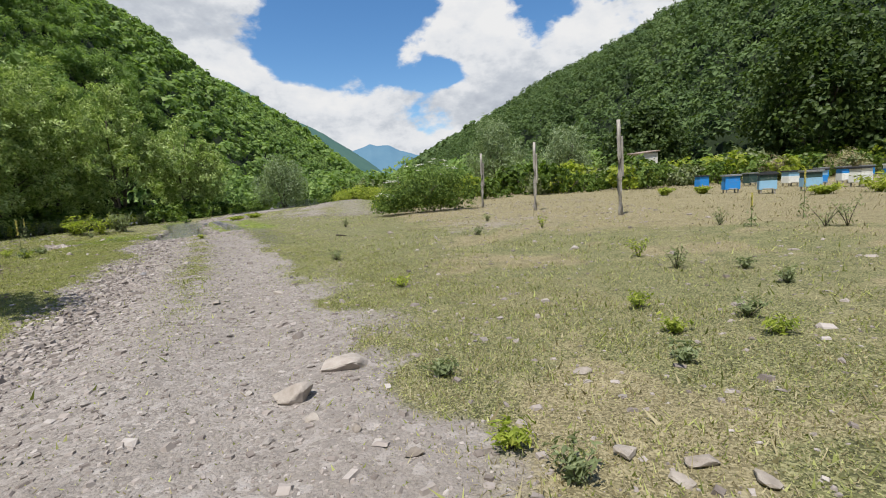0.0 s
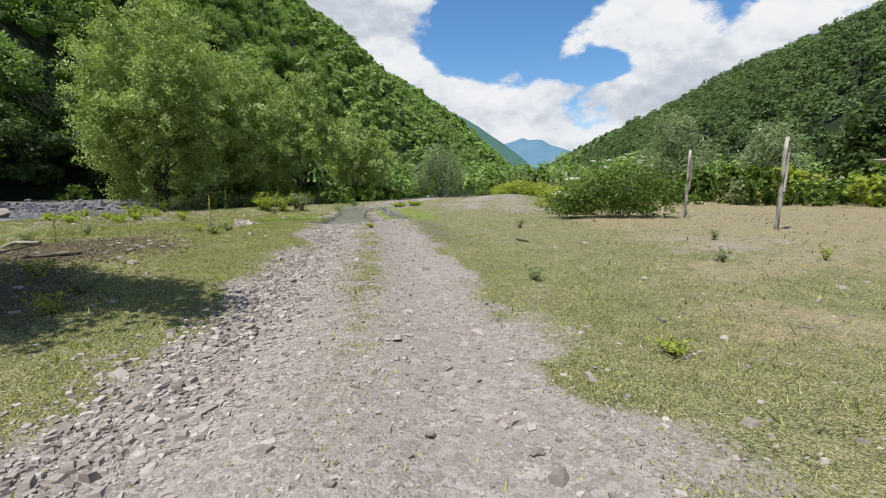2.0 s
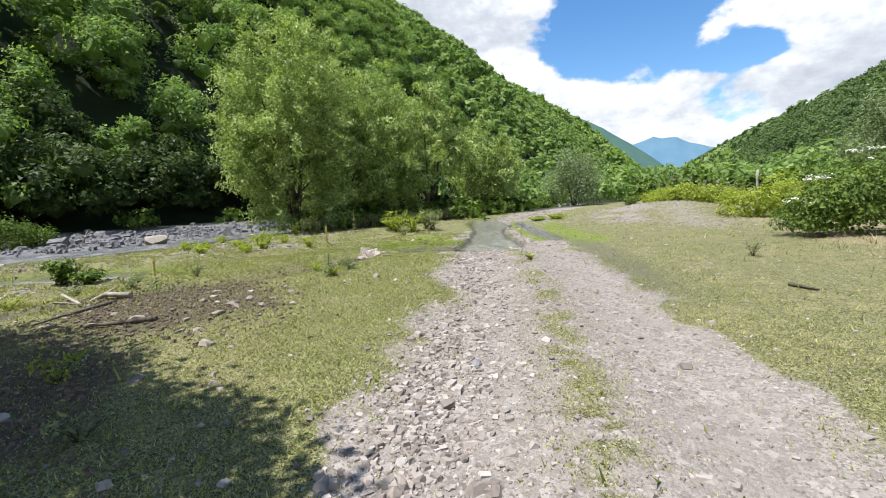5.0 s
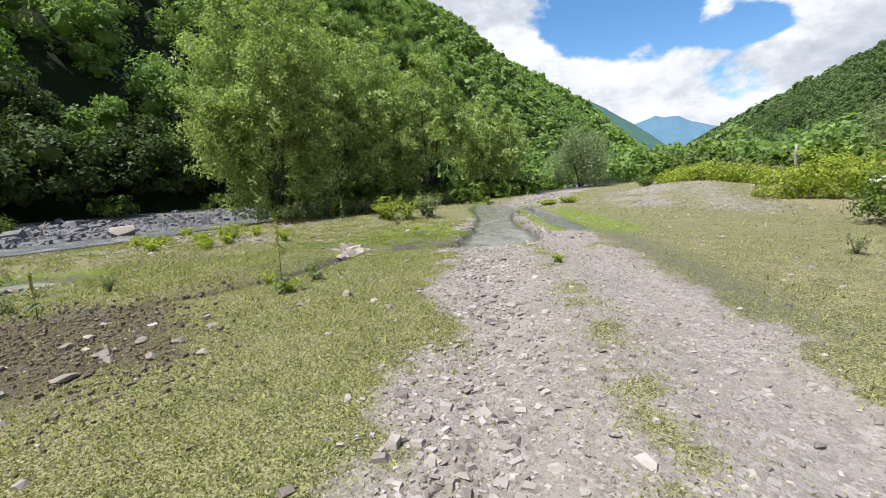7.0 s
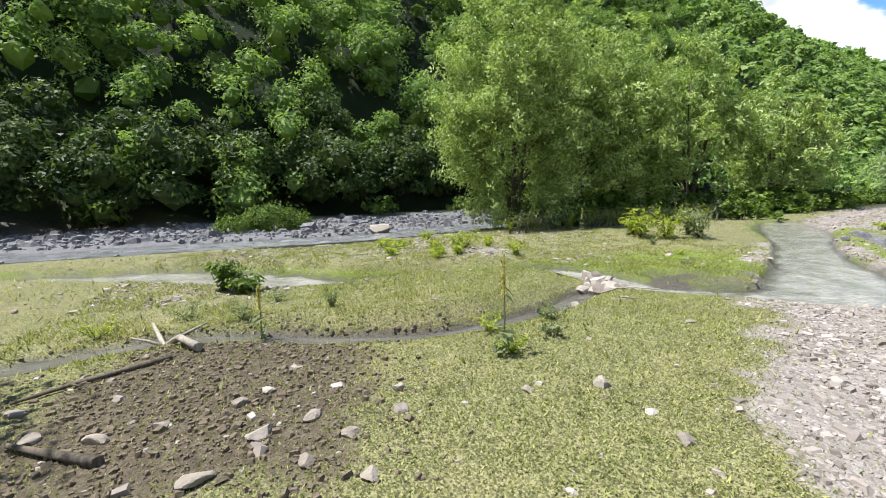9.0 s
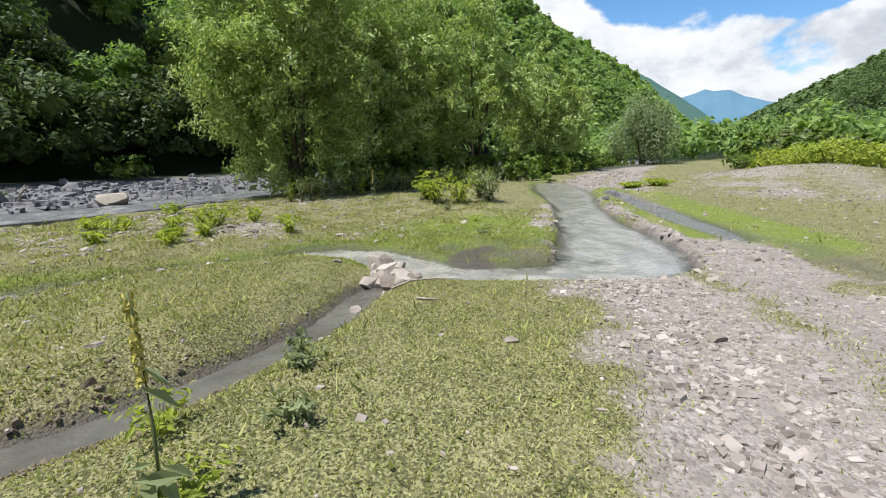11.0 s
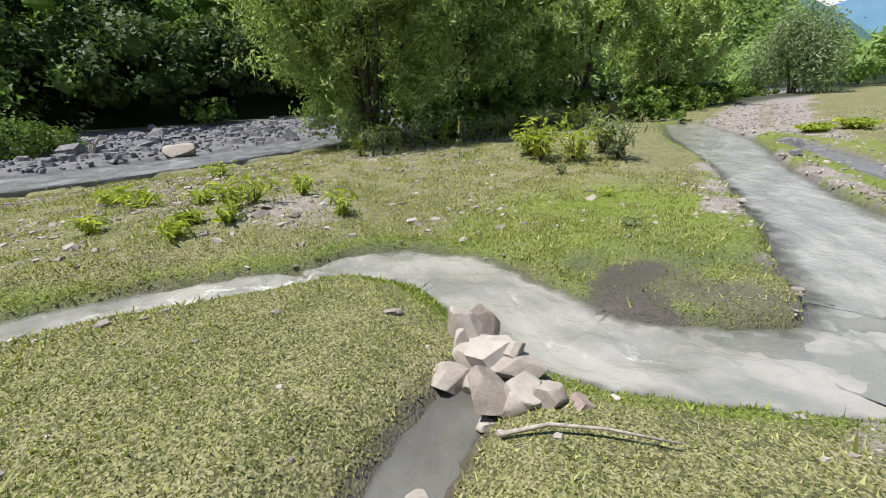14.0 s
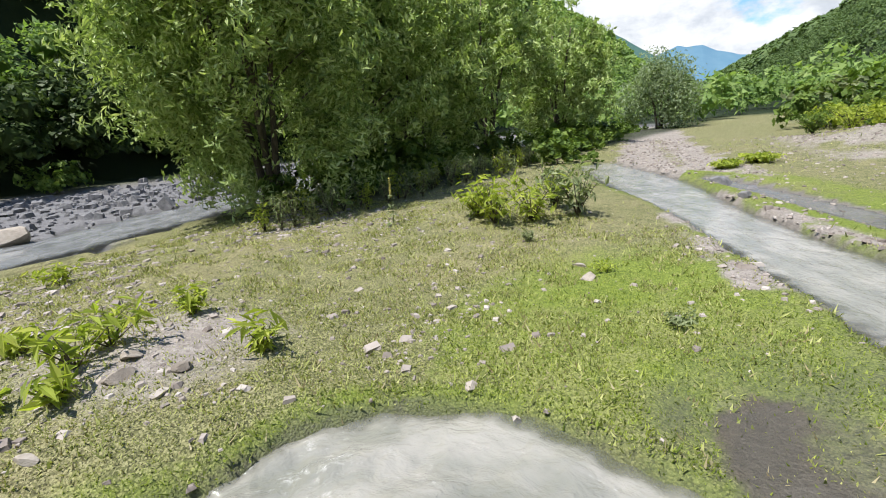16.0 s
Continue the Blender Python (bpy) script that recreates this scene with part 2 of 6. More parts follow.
def water_nodes(deep, pale, foam_gain=1.0):
    """Milky water: streaks drawn out along the flow, foam where it is fast, darker and clearer in the shallows."""
    def build(n, p):
        pos = n.place()
        foam, edge = n.attr("foam"), n.attr("edge")
        flow = n.add("ShaderNodeCombineXYZ")
        n.link(n.attr("along"), flow.inputs[0]), n.link(n.math("MULTIPLY", n.attr("across"), 2.6), flow.inputs[1])
        flow = flow.outputs[0]
        streak = n.noise(2.6, flow, 6.0, 0.68, 1.4)
        speck = n.noise(34.0, pos, 4.0, 0.7)
        mixed = n.math("ADD", n.math("MULTIPLY", streak, 0.75), n.math("MULTIPLY", speck, 0.25))
        f = n.step(n.math("ADD", mixed, n.math("MULTIPLY", n.math("SUBTRACT", foam, 1.0), 0.34 * foam_gain + 0.4 * (1 - foam_gain))), 0.45, 0.68)
        base = n.mix(n.step(n.noise(1.3, flow, 4.0), 0.35, 0.65), deep, pale)
        clear = n.step(n.math("ADD", edge, n.math("MULTIPLY", n.math("SUBTRACT", n.noise(5.0, pos), 0.5), 0.5)), 0.62, 1.0)
        base = n.mix(n.math("MULTIPLY", clear, 0.7), base, (deep[0] * 0.55, deep[1] * 0.58, deep[2] * 0.5))
        n.link(n.mix(f, base, (0.57, 0.565, 0.54)), p.inputs["Base Color"])
        n.link(n.math("SUBTRACT", 1.0, n.math("MULTIPLY", n.math("MULTIPLY", clear, n.math("SUBTRACT", 1.0, f)), 0.75)), p.inputs["Alpha"])
        n.link(n.math("ADD", 0.05, n.math("MULTIPLY", f, 0.45)), p.inputs["Roughness"])
        h = n.math("ADD", n.math("MULTIPLY", n.noise(2.2, flow, 3.0, 0.5, 0.5), 0.9), n.math("ADD", n.math("MULTIPLY", n.noise(7.0, flow, 4.0, 0.6, 0.8), 0.4), n.math("MULTIPLY", n.noise(26.0, pos, 3.0, 0.6), 0.12)))
        n.link(n.bump(h, 0.9, 0.05), p.inputs["Normal"])
    return build


def wood_nodes(dark, mid, light):
    def build(n, p):
        v = n.vmath("MULTIPLY", n.place(), (38.0, 38.0, 2.5))
        c = n.ramp(n.math("ADD", n.math("MULTIPLY", n.noise(1.0, v, 5.0, 0.65), 0.8), n.math("MULTIPLY", n.noise(4.0, n.place(), 3.0), 0.3)), (0.35, dark), (0.55, mid), (0.75, light))
        n.link(c, p.inputs["Base Color"])
        n.link(n.bump(n.noise(1.0, v, 5.0, 0.7), 0.6, 0.008), p.inputs["Normal"])
    return build


def paint_nodes(col, dirt=(0.25, 0.22, 0.18), amount=0.45):
    def build(n, p):
        f = n.math("MULTIPLY", n.step(n.noise(9.0, n.place(), 6.0, 0.7), 0.5, 0.75), amount)
        n.link(n.mix(f, col, dirt), p.inputs["Base Color"])
        n.link(n.bump(n.noise(40.0, n.place(), 3.0), 0.15, 0.004), p.inputs["Normal"])
    return build


M = {
    "ground": material("meadow_ground", ground_nodes, 0.92, specular=0.2),
    "pebble": material("road_pebbles", pebble_nodes, 0.85, specular=0.25),
    "pebble_one": material("track_cobbles", rock_nodes((0.15, 0.13, 0.115), (0.255, 0.228, 0.205), (0.37, 0.335, 0.30), 20.0), 0.85, specular=0.25),
    "rock": material("pale_rock", rock_nodes((0.17, 0.143, 0.117), (0.275, 0.236, 0.197), (0.375, 0.332, 0.285), 14.0), 0.85, specular=0.25),
    "heap_rock": material("pale_tan_rock", rock_nodes((0.20, 0.166, 0.138), (0.305, 0.262, 0.223), (0.40, 0.355, 0.31), 14.0), 0.85, specular=0.25),
    "red_rock": material("reddish_rock", rock_nodes((0.15, 0.105, 0.09), (0.25, 0.185, 0.16), (0.35, 0.28, 0.25), 14.0), 0.8, specular=0.3),
    "grey_rock": material("grey_rock", rock_nodes((0.10, 0.098, 0.102), (0.205, 0.20, 0.205), (0.33, 0.32, 0.32)), 0.8),
    "stream": material("milky_water", water_nodes((0.185, 0.184, 0.157), (0.30, 0.285, 0.250)), 0.08, specular=0.5),
    "river": material("river_water", water_nodes((0.15, 0.155, 0.16), (0.25, 0.255, 0.26)), 0.08, specular=0.5),
    "ditch": material("still_ditch_water", water_nodes((0.085, 0.08, 0.068), (0.13, 0.124, 0.105), 0.0), 0.06, specular=0.5),
    "bark": material("grey_brown_bark", wood_nodes((0.035, 0.028, 0.02), (0.095, 0.078, 0.058), (0.17, 0.145, 0.11)), 0.9),
    "post": material("weathered_post_wood", wood_nodes((0.16, 0.145, 0.125), (0.33, 0.305, 0.27), (0.50, 0.475, 0.43)), 0.85),
    "dead_wood": material("grey_driftwood", wood_nodes((0.13, 0.11, 0.09), (0.30, 0.265, 0.22), (0.46, 0.42, 0.36)), 0.85),
    "willow": leaf_material("willow_leaves", (0.115, 0.170, 0.052), (0.29, 0.380, 0.125), (0.57, 0.635, 0.32), 0.32, 0.45, 0.9),
    "grey_willow": leaf_material("grey_willow_leaves", (0.11, 0.15, 0.075), (0.22, 0.28, 0.155), (0.36, 0.42, 0.27)),
    # Own green of the broad trees; on the river bank it paints shade.
    "dark_tree": leaf_material("dark_and_shaded_leaves", (0.025, 0.042, 0.013), (0.055, 0.088, 0.026), (0.115, 0.16, 0.052)),
    "forest": leaf_material("forest_leaves", (0.064, 0.118, 0.033), (0.172, 0.265, 0.076), (0.34, 0.43, 0.15), 0.40, 0.6, 0.20, 0.35),
    # Darkened copy of the forest leaves, offsetting the stronger sun on the right slope.
    "dim_forest": leaf_material("dimmed_forest_leaves", (0.040, 0.072, 0.026), (0.088, 0.138, 0.048), (0.175, 0.235, 0.088), 0.25, 0.65, 0.14, 0.22),
    "shrub": leaf_material("bramble_leaves", (0.04, 0.07, 0.016), (0.10, 0.16, 0.032), (0.21, 0.28, 0.065), 0.3, 0.55, 1.5),
    "fern": leaf_material("yellow_green_fern_leaves", (0.16, 0.205, 0.04), (0.30, 0.355, 0.062), (0.47, 0.49, 0.11), 0.5, 0.55, 2.0),
    "weed": leaf_material("grey_green_weed_leaves", (0.10, 0.125, 0.06), (0.20, 0.235, 0.115), (0.32, 0.35, 0.20), 0.35, 0.6, 4.0),
    "blade": leaf_material("short_grass_blades", (0.11, 0.132, 0.038), (0.285, 0.308, 0.098), (0.47, 0.47, 0.20), 0.3, 0.65, 1.3, 0.7),
    "lush_blade": leaf_material("bright_grass_blades", (0.085, 0.122, 0.018), (0.21, 0.268, 0.042), (0.36, 0.40, 0.09), 0.35, 0.55, 2.0, 0.75),
    "straw": leaf_material("dry_grass_blades", (0.16, 0.128, 0.064), (0.31, 0.262, 0.15), (0.44, 0.385, 0.245), 0.2, 0.7, 1.5, 0.7),
    "locust": leaf_material("acacia_leaves", (0.035, 0.062, 0.012), (0.085, 0.14, 0.025), (0.17, 0.24, 0.05), 0.4),
    "flower": material("white_umbels", paint_nodes((0.72, 0.72, 0.62), (0.45, 0.46, 0.3), 0.4)),
    "clod": material("dry_mud_clods", rock_nodes((0.07, 0.055, 0.04), (0.14, 0.112, 0.08), (0.22, 0.18, 0.13), 30.0), 0.95, specular=0.1),
    "yellow": material("yellow_petals", paint_nodes((0.48, 0.42, 0.10), (0.3, 0.3, 0.1), 0.5)),
    "hive_blue": material("bright_blue_hive_paint", paint_nodes((0.02, 0.23, 0.62)), 0.6),
    "hive_pale": material("pale_blue_hive_paint", paint_nodes((0.25, 0.45, 0.62)), 0.6),
    "hive_white": material("white_hive_paint", paint_nodes((0.72, 0.72, 0.68)), 0.6),
    "hive_dark": material("dark_green_hive_paint", paint_nodes((0.03, 0.065, 0.06)), 0.6),
    "tin": material("dull_grey_tin", paint_nodes((0.30, 0.31, 0.32), (0.2, 0.15, 0.11), 0.5), 0.55, 0.6),
    "lid_dark": material("black_roofing_felt", paint_nodes((0.03, 0.032, 0.035), (0.12, 0.11, 0.1), 0.5), 0.9),
    "white_wall": material("white_plaster", paint_nodes((0.68, 0.66, 0.62))),
    "roof": material("rusty_sheet_roof", paint_nodes((0.28, 0.22, 0.18), (0.16, 0.1, 0.07), 0.6), 0.7),
    "rope": material("grey_wire", paint_nodes((0.16, 0.15, 0.14)), 0.6, 0.5),
}


# Haze of distance is put into the colour, with a faint bluish glow.
def hazy_hill_material(name, lo, hi, glow, power):
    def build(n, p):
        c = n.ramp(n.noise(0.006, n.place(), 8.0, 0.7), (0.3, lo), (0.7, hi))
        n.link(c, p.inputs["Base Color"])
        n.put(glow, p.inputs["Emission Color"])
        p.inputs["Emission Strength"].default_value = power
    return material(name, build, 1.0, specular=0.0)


M["mid_hill"] = hazy_hill_material("haze_tinted_slope", (0.022, 0.045, 0.025), (0.05, 0.085, 0.04), (0.10, 0.20, 0.26), 0.42)
M["far_hill"] = hazy_hill_material("haze_tinted_mountain", (0.03, 0.055, 0.06), (0.06, 0.09, 0.09), (0.115, 0.24, 0.40), 0.75)


# ---------------------------------------------------------------- mesh helpers
def raw_mesh(name, verts, faces, mat, smooth=False, attrs=None):
    """A mesh from arrays: verts (n, 3), faces (m, 3 or 4)."""
    verts, faces = np.asarray(verts, np.float32), np.asarray(faces, np.int32)
    me = bpy.data.meshes.new(name)
    k = faces.shape[1]
    me.vertices.add(len(verts)), me.loops.add(faces.size), me.polygons.add(len(faces))
    me.vertices.foreach_set("co", verts.ravel())
    me.loops.foreach_set("vertex_index", faces.ravel())
    me.polygons.foreach_set("loop_start", np.arange(0, faces.size, k, dtype=np.int32))
    me.polygons.foreach_set("loop_total", np.full(len(faces), k, np.int32))
    me.polygons.foreach_set("use_smooth", np.full(len(faces), smooth))
    for key, values in (attrs or {}).items():
        a = me.attributes.new(key, "FLOAT", "POINT")
        a.data.foreach_set("value", np.asarray(values, np.float32))
    me.update(calc_edges=True)
    me.validate()
    me.materials.append(mat)
    return me


def hold(ob, parent):
    ob.parent = parent
    return ob


def part(name, bm, mat, parent, label=""):
    """Links a bmesh as one mesh object under a thing or a part."""
    me = bpy.data.meshes.new(name)
    bm.normal_update()
    bm.to_mesh(me)
    bm.free()
    me.materials.append(mat)
    ob = hold(new(name, me), parent)
    return tagged(ob, label)


def thing(name, m, label, category, group="", kind=""):
    ob = new(name)
    ob.empty_display_size = 0.1
    ob.matrix_world = m
    return tagged(ob, label, category, group, kind)


def box(bm, size, m=Matrix(), bevel=0.0):
    r = bmesh.ops.create_cube(bm, size=1.0, matrix=m @ Matrix.Diagonal((*size, 1)))
    if bevel:
        es = list({e for v in r["verts"] for e in v.link_edges})
        bmesh.ops.bevel(bm, geom=es, offset=bevel, segments=2, affect="EDGES", profile=0.6)
    return bm


def tube(bm, pts, radii, sides=7):
    """A bent, tapered round limb through pts."""
    rings = []
    for i, p in enumerate(pts):
        a, b = pts[max(i - 1, 0)], pts[min(i + 1, len(pts) - 1)]
        q = (Vector(b) - Vector(a)).normalized().to_track_quat("Z", "Y").to_matrix()
        rings.append([bm.verts.new(Vector(p) + q @ Vector((math.cos(s), math.sin(s), 0)) * radii[i] * (1 + 0.12 * math.sin(3 * s + i))) for s in (2 * math.pi * k / sides for k in range(sides))])
    for r0, r1 in zip(rings, rings[1:]):
        for k in range(sides):
            f = bm.faces.new((r0[k], r0[(k + 1) % sides], r1[(k + 1) % sides], r1[k]))
            f.smooth = True
    bm.faces.new(rings[0][::-1])
    bm.faces.new(rings[-1])
    return bm


def hash2(ix, iy, seed):
    v = np.sin(ix * 127.1 + iy * 311.7 + seed * 74.7) * 43758.5453
    return v - np.floor(v)


def value_noise(x, y, scale, seed=0, octaves=3):
    total, amp, norm = np.zeros_like(x, dtype=float), 1.0, 0.0
    for o in range(octaves):
        px, py = x * scale * 2 ** o, y * scale * 2 ** o
        ix, iy = np.floor(px), np.floor(py)
        fx, fy = px - ix, py - iy
        fx, fy = fx * fx * (3 - 2 * fx), fy * fy * (3 - 2 * fy)
        a, b = hash2(ix, iy, seed + o), hash2(ix + 1, iy, seed + o)
        c, d = hash2(ix, iy + 1, seed + o), hash2(ix + 1, iy + 1, seed + o)
        total += amp * ((a * (1 - fx) + b * fx) * (1 - fy) + (c * (1 - fx) + d * fx) * fy)
        norm += amp
        amp *= 0.5
    return total / norm


def smooth01(t):
    t = np.clip(t, 0, 1)
    return t * t * (3 - 2 * t)


# ---------------------------------------------------------------- the lie of the land
def spline(points, steps=6):
    """A smooth line through rows of numbers."""
    p = np.array(points, float)
    p = np.vstack([2 * p[0] - p[1], p, 2 * p[-1] - p[-2]])
    out = []
    for i in range(1, len(p) - 2):
        for t in np.arange(steps) / steps:
            a, b, c, d = p[i - 1], p[i], p[i + 1], p[i + 2]
            out.append(0.5 * (2 * b + (c - a) * t + (2 * a - 5 * b + 4 * c - d) * t * t + (3 * b - a - 3 * c + d) * t ** 3))
    out.append(p[-2])
    return np.array(out)


def nearest(line, x, y):
    """Distance from the points to the line, and the line's other columns at the nearest place."""
    best = np.full(x.shape, 1e9)
    cols = np.zeros((line.shape[1] - 2, *x.shape))
    side = np.zeros(x.shape)
    for a, b in zip(line, line[1:]):
        dx, dy = b[0] - a[0], b[1] - a[1]
        t = np.clip(((x - a[0]) * dx + (y - a[1]) * dy) / (dx * dx + dy * dy + 1e-9), 0, 1)
        ex, ey = x - a[0] - t * dx, y - a[1] - t * dy
        d = np.hypot(ex, ey)
        m = d < best
        best[m] = d[m]
        side[m] = (np.sign(dy * ex - dx * ey) * d)[m]
        for k in range(len(cols)):
            cols[k][m] = (a[k + 2] + (b[k + 2] - a[k + 2]) * t)[m]
    return best, cols, side


# x, y, half width, level of the water, foam
POOL = spline([(-14.5, 22.6, 0.7, -0.10, 0.1), (-12.3, 19.6, 0.95, -0.11, 0.12), (-10.5, 16.9, 0.62, -0.12, 0.08), (-9.0, 14.6, 0.62, -0.13, 0.06), (-7.75, 12.9, 0.85, -0.14, 0.04), (-7.15, 11.75, 0.86, -0.145, 0.03), (-7.1, 11.35, 0.72, -0.148, 0.03)])
STREAM = spline([(-6.9, 11.3, 0.45, -0.15, 0.05), (-7.3, 10.75, 0.46, -0.152, 0.3), (-7.95, 10.1, 0.42, -0.155, 0.7), (-8.6, 9.75, 0.50, -0.16, 0.7), (-9.35, 9.78, 0.48, -0.165, 0.7), (-10.1, 9.78, 0.46, -0.17, 0.65), (-10.75, 9.35, 0.40, -0.18, 0.8), (-10.98, 8.85, 0.25, -0.20, 0.8)])
BROOK = spline([(-10.98, 8.78, 0.24, -0.25, 1.0), (-11.12, 8.3, 0.32, -0.253, 0.95), (-11.4, 7.5, 0.38, -0.256, 0.85), (-11.5, 6.6, 0.40, -0.26, 0.7), (-11.75, 5.6, 0.55, -0.262, 0.9), (-12.7, 4.6, 0.75, -0.265, 0.6), (-14.3, 2.6, 0.95, -0.268, 0.3), (-15.2, 0.4, 0.7, -0.275, 0.2), (-16.5, -3.0, 0.5, -0.29, 0.2), (-18.5, -8.0, 0.5, -0.31, 0.2)])
RUNNEL = spline([(-10.9, 20.2, 0.30, -0.10, 0.0), (-9.0, 17.8, 0.30, -0.105, 0.0), (-7.7, 16.0, 0.32, -0.11, 0.0), (-6.8, 14.9, 0.30, -0.115, 0.0), (-6.2, 14.0, 0.16, -0.12, 0.0)])
DITCH = spline([(-8.62, 9.0, 0.15, -0.09, 0.0), (-8.38, 8.42, 0.17, -0.088, 0.0), (-8.0, 7.75, 0.16, -0.085, 0.0), (-7.72, 6.9, 0.17, -0.065, 0.0), (-7.62, 6.0, 0.17, -0.06, 0.0), (-7.9, 5.1, 0.17, -0.055, 0.0), (-8.35, 4.3, 0.18, -0.05, 0.0), (-8.6, 3.6, 0.2, -0.05, 0.0), (-8.5, 2.9, 0.22, -0.05, 0.0), (-8.3, 2.1, 0.2, -0.05, 0.0)])
PUDDLE = spline([(-8.95, 10.75, 0.22, -0.14, 0.0), (-8.6, 10.5, 0.3, -0.14, 0.0), (-8.15, 10.25, 0.26, -0.145, 0.0)])
RIVER = spline([(-19.5, -40.0, 1.7, -0.30, 0.35), (-21.4, -15.0, 1.6, -0.28, 0.35), (-21.3, 0.0, 1.5, -0.26, 0.35), (-21.0, 8.0, 1.4, -0.25, 0.35), (-23.6, 16.0, 1.4, -0.25, 0.35), (-27.0, 35.0, 1.6, -0.25, 0.35), (-36.0, 70.0, 2.0, -0.25, 0.35)])
ROAD = spline([(5.2, -9.0, 1.8), (2.9, -3.4, 1.8), (0.45, 0.9, 1.75), (-1.35, 4.1, 1.55), (-3.9, 8.1, 1.45), (-6.9, 12.4, 1.5), (-9.9, 17.4, 1.5), (-12.2, 22.5, 1.5), (-14.8, 30.0, 1.5), (-19.5, 45.0, 1.6), (-29.0, 75.0, 1.7)])
TORRENT = np.vstack([STREAM, BROOK])
COURSES = [(POOL, 0.16, 0.10), (TORRENT, 0.15, 0.08), (RUNNEL, 0.03, 0.05), (DITCH, 0.05, 0.06), (RIVER, 0.2, 0.3)]


def swell(x, y, cx, cy, r, h):
    return h * np.exp(-((x - cx) ** 2 + (y - cy) ** 2) / (2 * r * r))


def hills(x, y):
    """Height of the wooded slopes on both sides of the valley."""
    left = -(x * 0.978 + y * 0.208) - 35 + 5 * (value_noise(x, y, 0.02, 3) - 0.5)
    right = (x * RIGHT[0] + y * RIGHT[1]) - 44 + 6 * (value_noise(x, y, 0.02, 9) - 0.5)
    along = x * AXIS[0] + y * AXIS[1]
    lump = 1 + 0.22 * (value_noise(x, y, 0.012, 5) - 0.5)
    zl = 0.97 * 118 * (1 - np.exp(-np.maximum(left, 0) / 95)) * 1.24 * lump * (1 - 0.35 * smooth01((along - 900) / 1500))
    zr = 0.655 * 160 * (1 - np.exp(-np.maximum(right, 0) / 130)) * 1.20 * lump
    return np.minimum(zl, 106 * lump), np.minimum(zr, 91 * lump)


def ground_z(x, y):
    x, y = np.asarray(x, float), np.asarray(y, float)
    z = swell(x, y, 1.5, 3.0, 4.0, -0.2) + swell(x, y, -7.0, 6.8, 3.0, 0.17) + swell(x, y, -11.6, 10.9, 1.6, -0.10) + swell(x, y, -13.3, 14.9, 1.4, 0.14) + swell(x, y, -8.5, 14.5, 3.0, -0.06)
    z = z + swell(x, y, -12.9, 9.0, 0.7, 0.12) + swell(x, y, 2.5, 15.5, 3.5, 0.15) + swell(x, y, -6.3, 28.0, 2.4, 0.65) + swell(x, y, -11.0, 3.9, 1.5, -0.10)
    z = z + 0.10 * (value_noise(x, y, 0.5, 1) - 0.5) + 0.035 * (value_noise(x, y, 3.0, 2) - 0.5)
    z = z + smooth01((x + y * 0.3 - 6) / 12) * 0.18
    z = z - 0.10 * smooth01((0.75 - nearest(PUDDLE, x, y)[0]) / 0.6)
    d, (w,), side = nearest(ROAD, x, y)
    rut = np.exp(-((np.abs(side) - 0.8) / 0.38) ** 2)
    z = z - 0.05 * rut * (d < w + 0.5) + 0.02 * np.exp(-(side / 0.35) ** 2)
    shore = -19.4 - 2.8 * smooth01((y - 9.5) / 5)
    bed = smooth01((shore + 3.6 - x) / 3.8) * smooth01((x + 35.0) / 0.5)
    z = z - bed * (0.27 - 0.12 * value_noise(x, y, 0.35, 11) * (x < shore - 1))
    zl, zr = hills(x, y)
    z = z + zl + zr
    found = []
    for line, depth, bank in COURSES:
        near = (x > line[:, 0].min() - 2) & (x < line[:, 0].max() + 2) & (y > line[:, 1].min() - 2) & (y < line[:, 1].max() + 2)
        if near.any():
            d, c, _ = nearest(line, x[near], y[near])
            s = d - c[0] * (1 + 0.25 * (value_noise(x[near], y[near], 2.5, 21) - 0.5))
            found.append((near, s, c[1], depth, bank))
    for near, s, level, depth, bank in found:
        z[near] = np.where(s < 0.45, np.maximum(z[near], level + 0.03), z[near])
        lip = smooth01((bank + 0.5 - s) / 0.5)
        z[near] = z[near] * (1 - lip) + np.minimum(z[near], level + bank + 0.25 * np.maximum(s, 0)) * lip
    for near, s, level, depth, bank in found:
        inside = smooth01(-s / 0.14 + 0.5)
        z[near] = z[near] * (1 - inside) + np.minimum(z[near], level - depth) * inside
    return z


def at(x, y, lift=0.0):
    return float(ground_z(np.array([x]), np.array([y]))[0]) + lift


# ---------------------------------------------------------------- ground, one sheet to the horizon
def ticks(lo, hi, fine, far_lo, far_hi, growth=1.07):
    mid = list(np.arange(lo, hi, fine))
    up, step = [mid[-1]], fine
    while up[-1] < far_hi:
        step *= growth
        up.append(up[-1] + step)
    down, step = [mid[0]], fine
    while down[-1] > far_lo:
        step *= growth
        down.append(down[-1] - step)
    return np.array(down[:0:-1] + mid + up[1:])


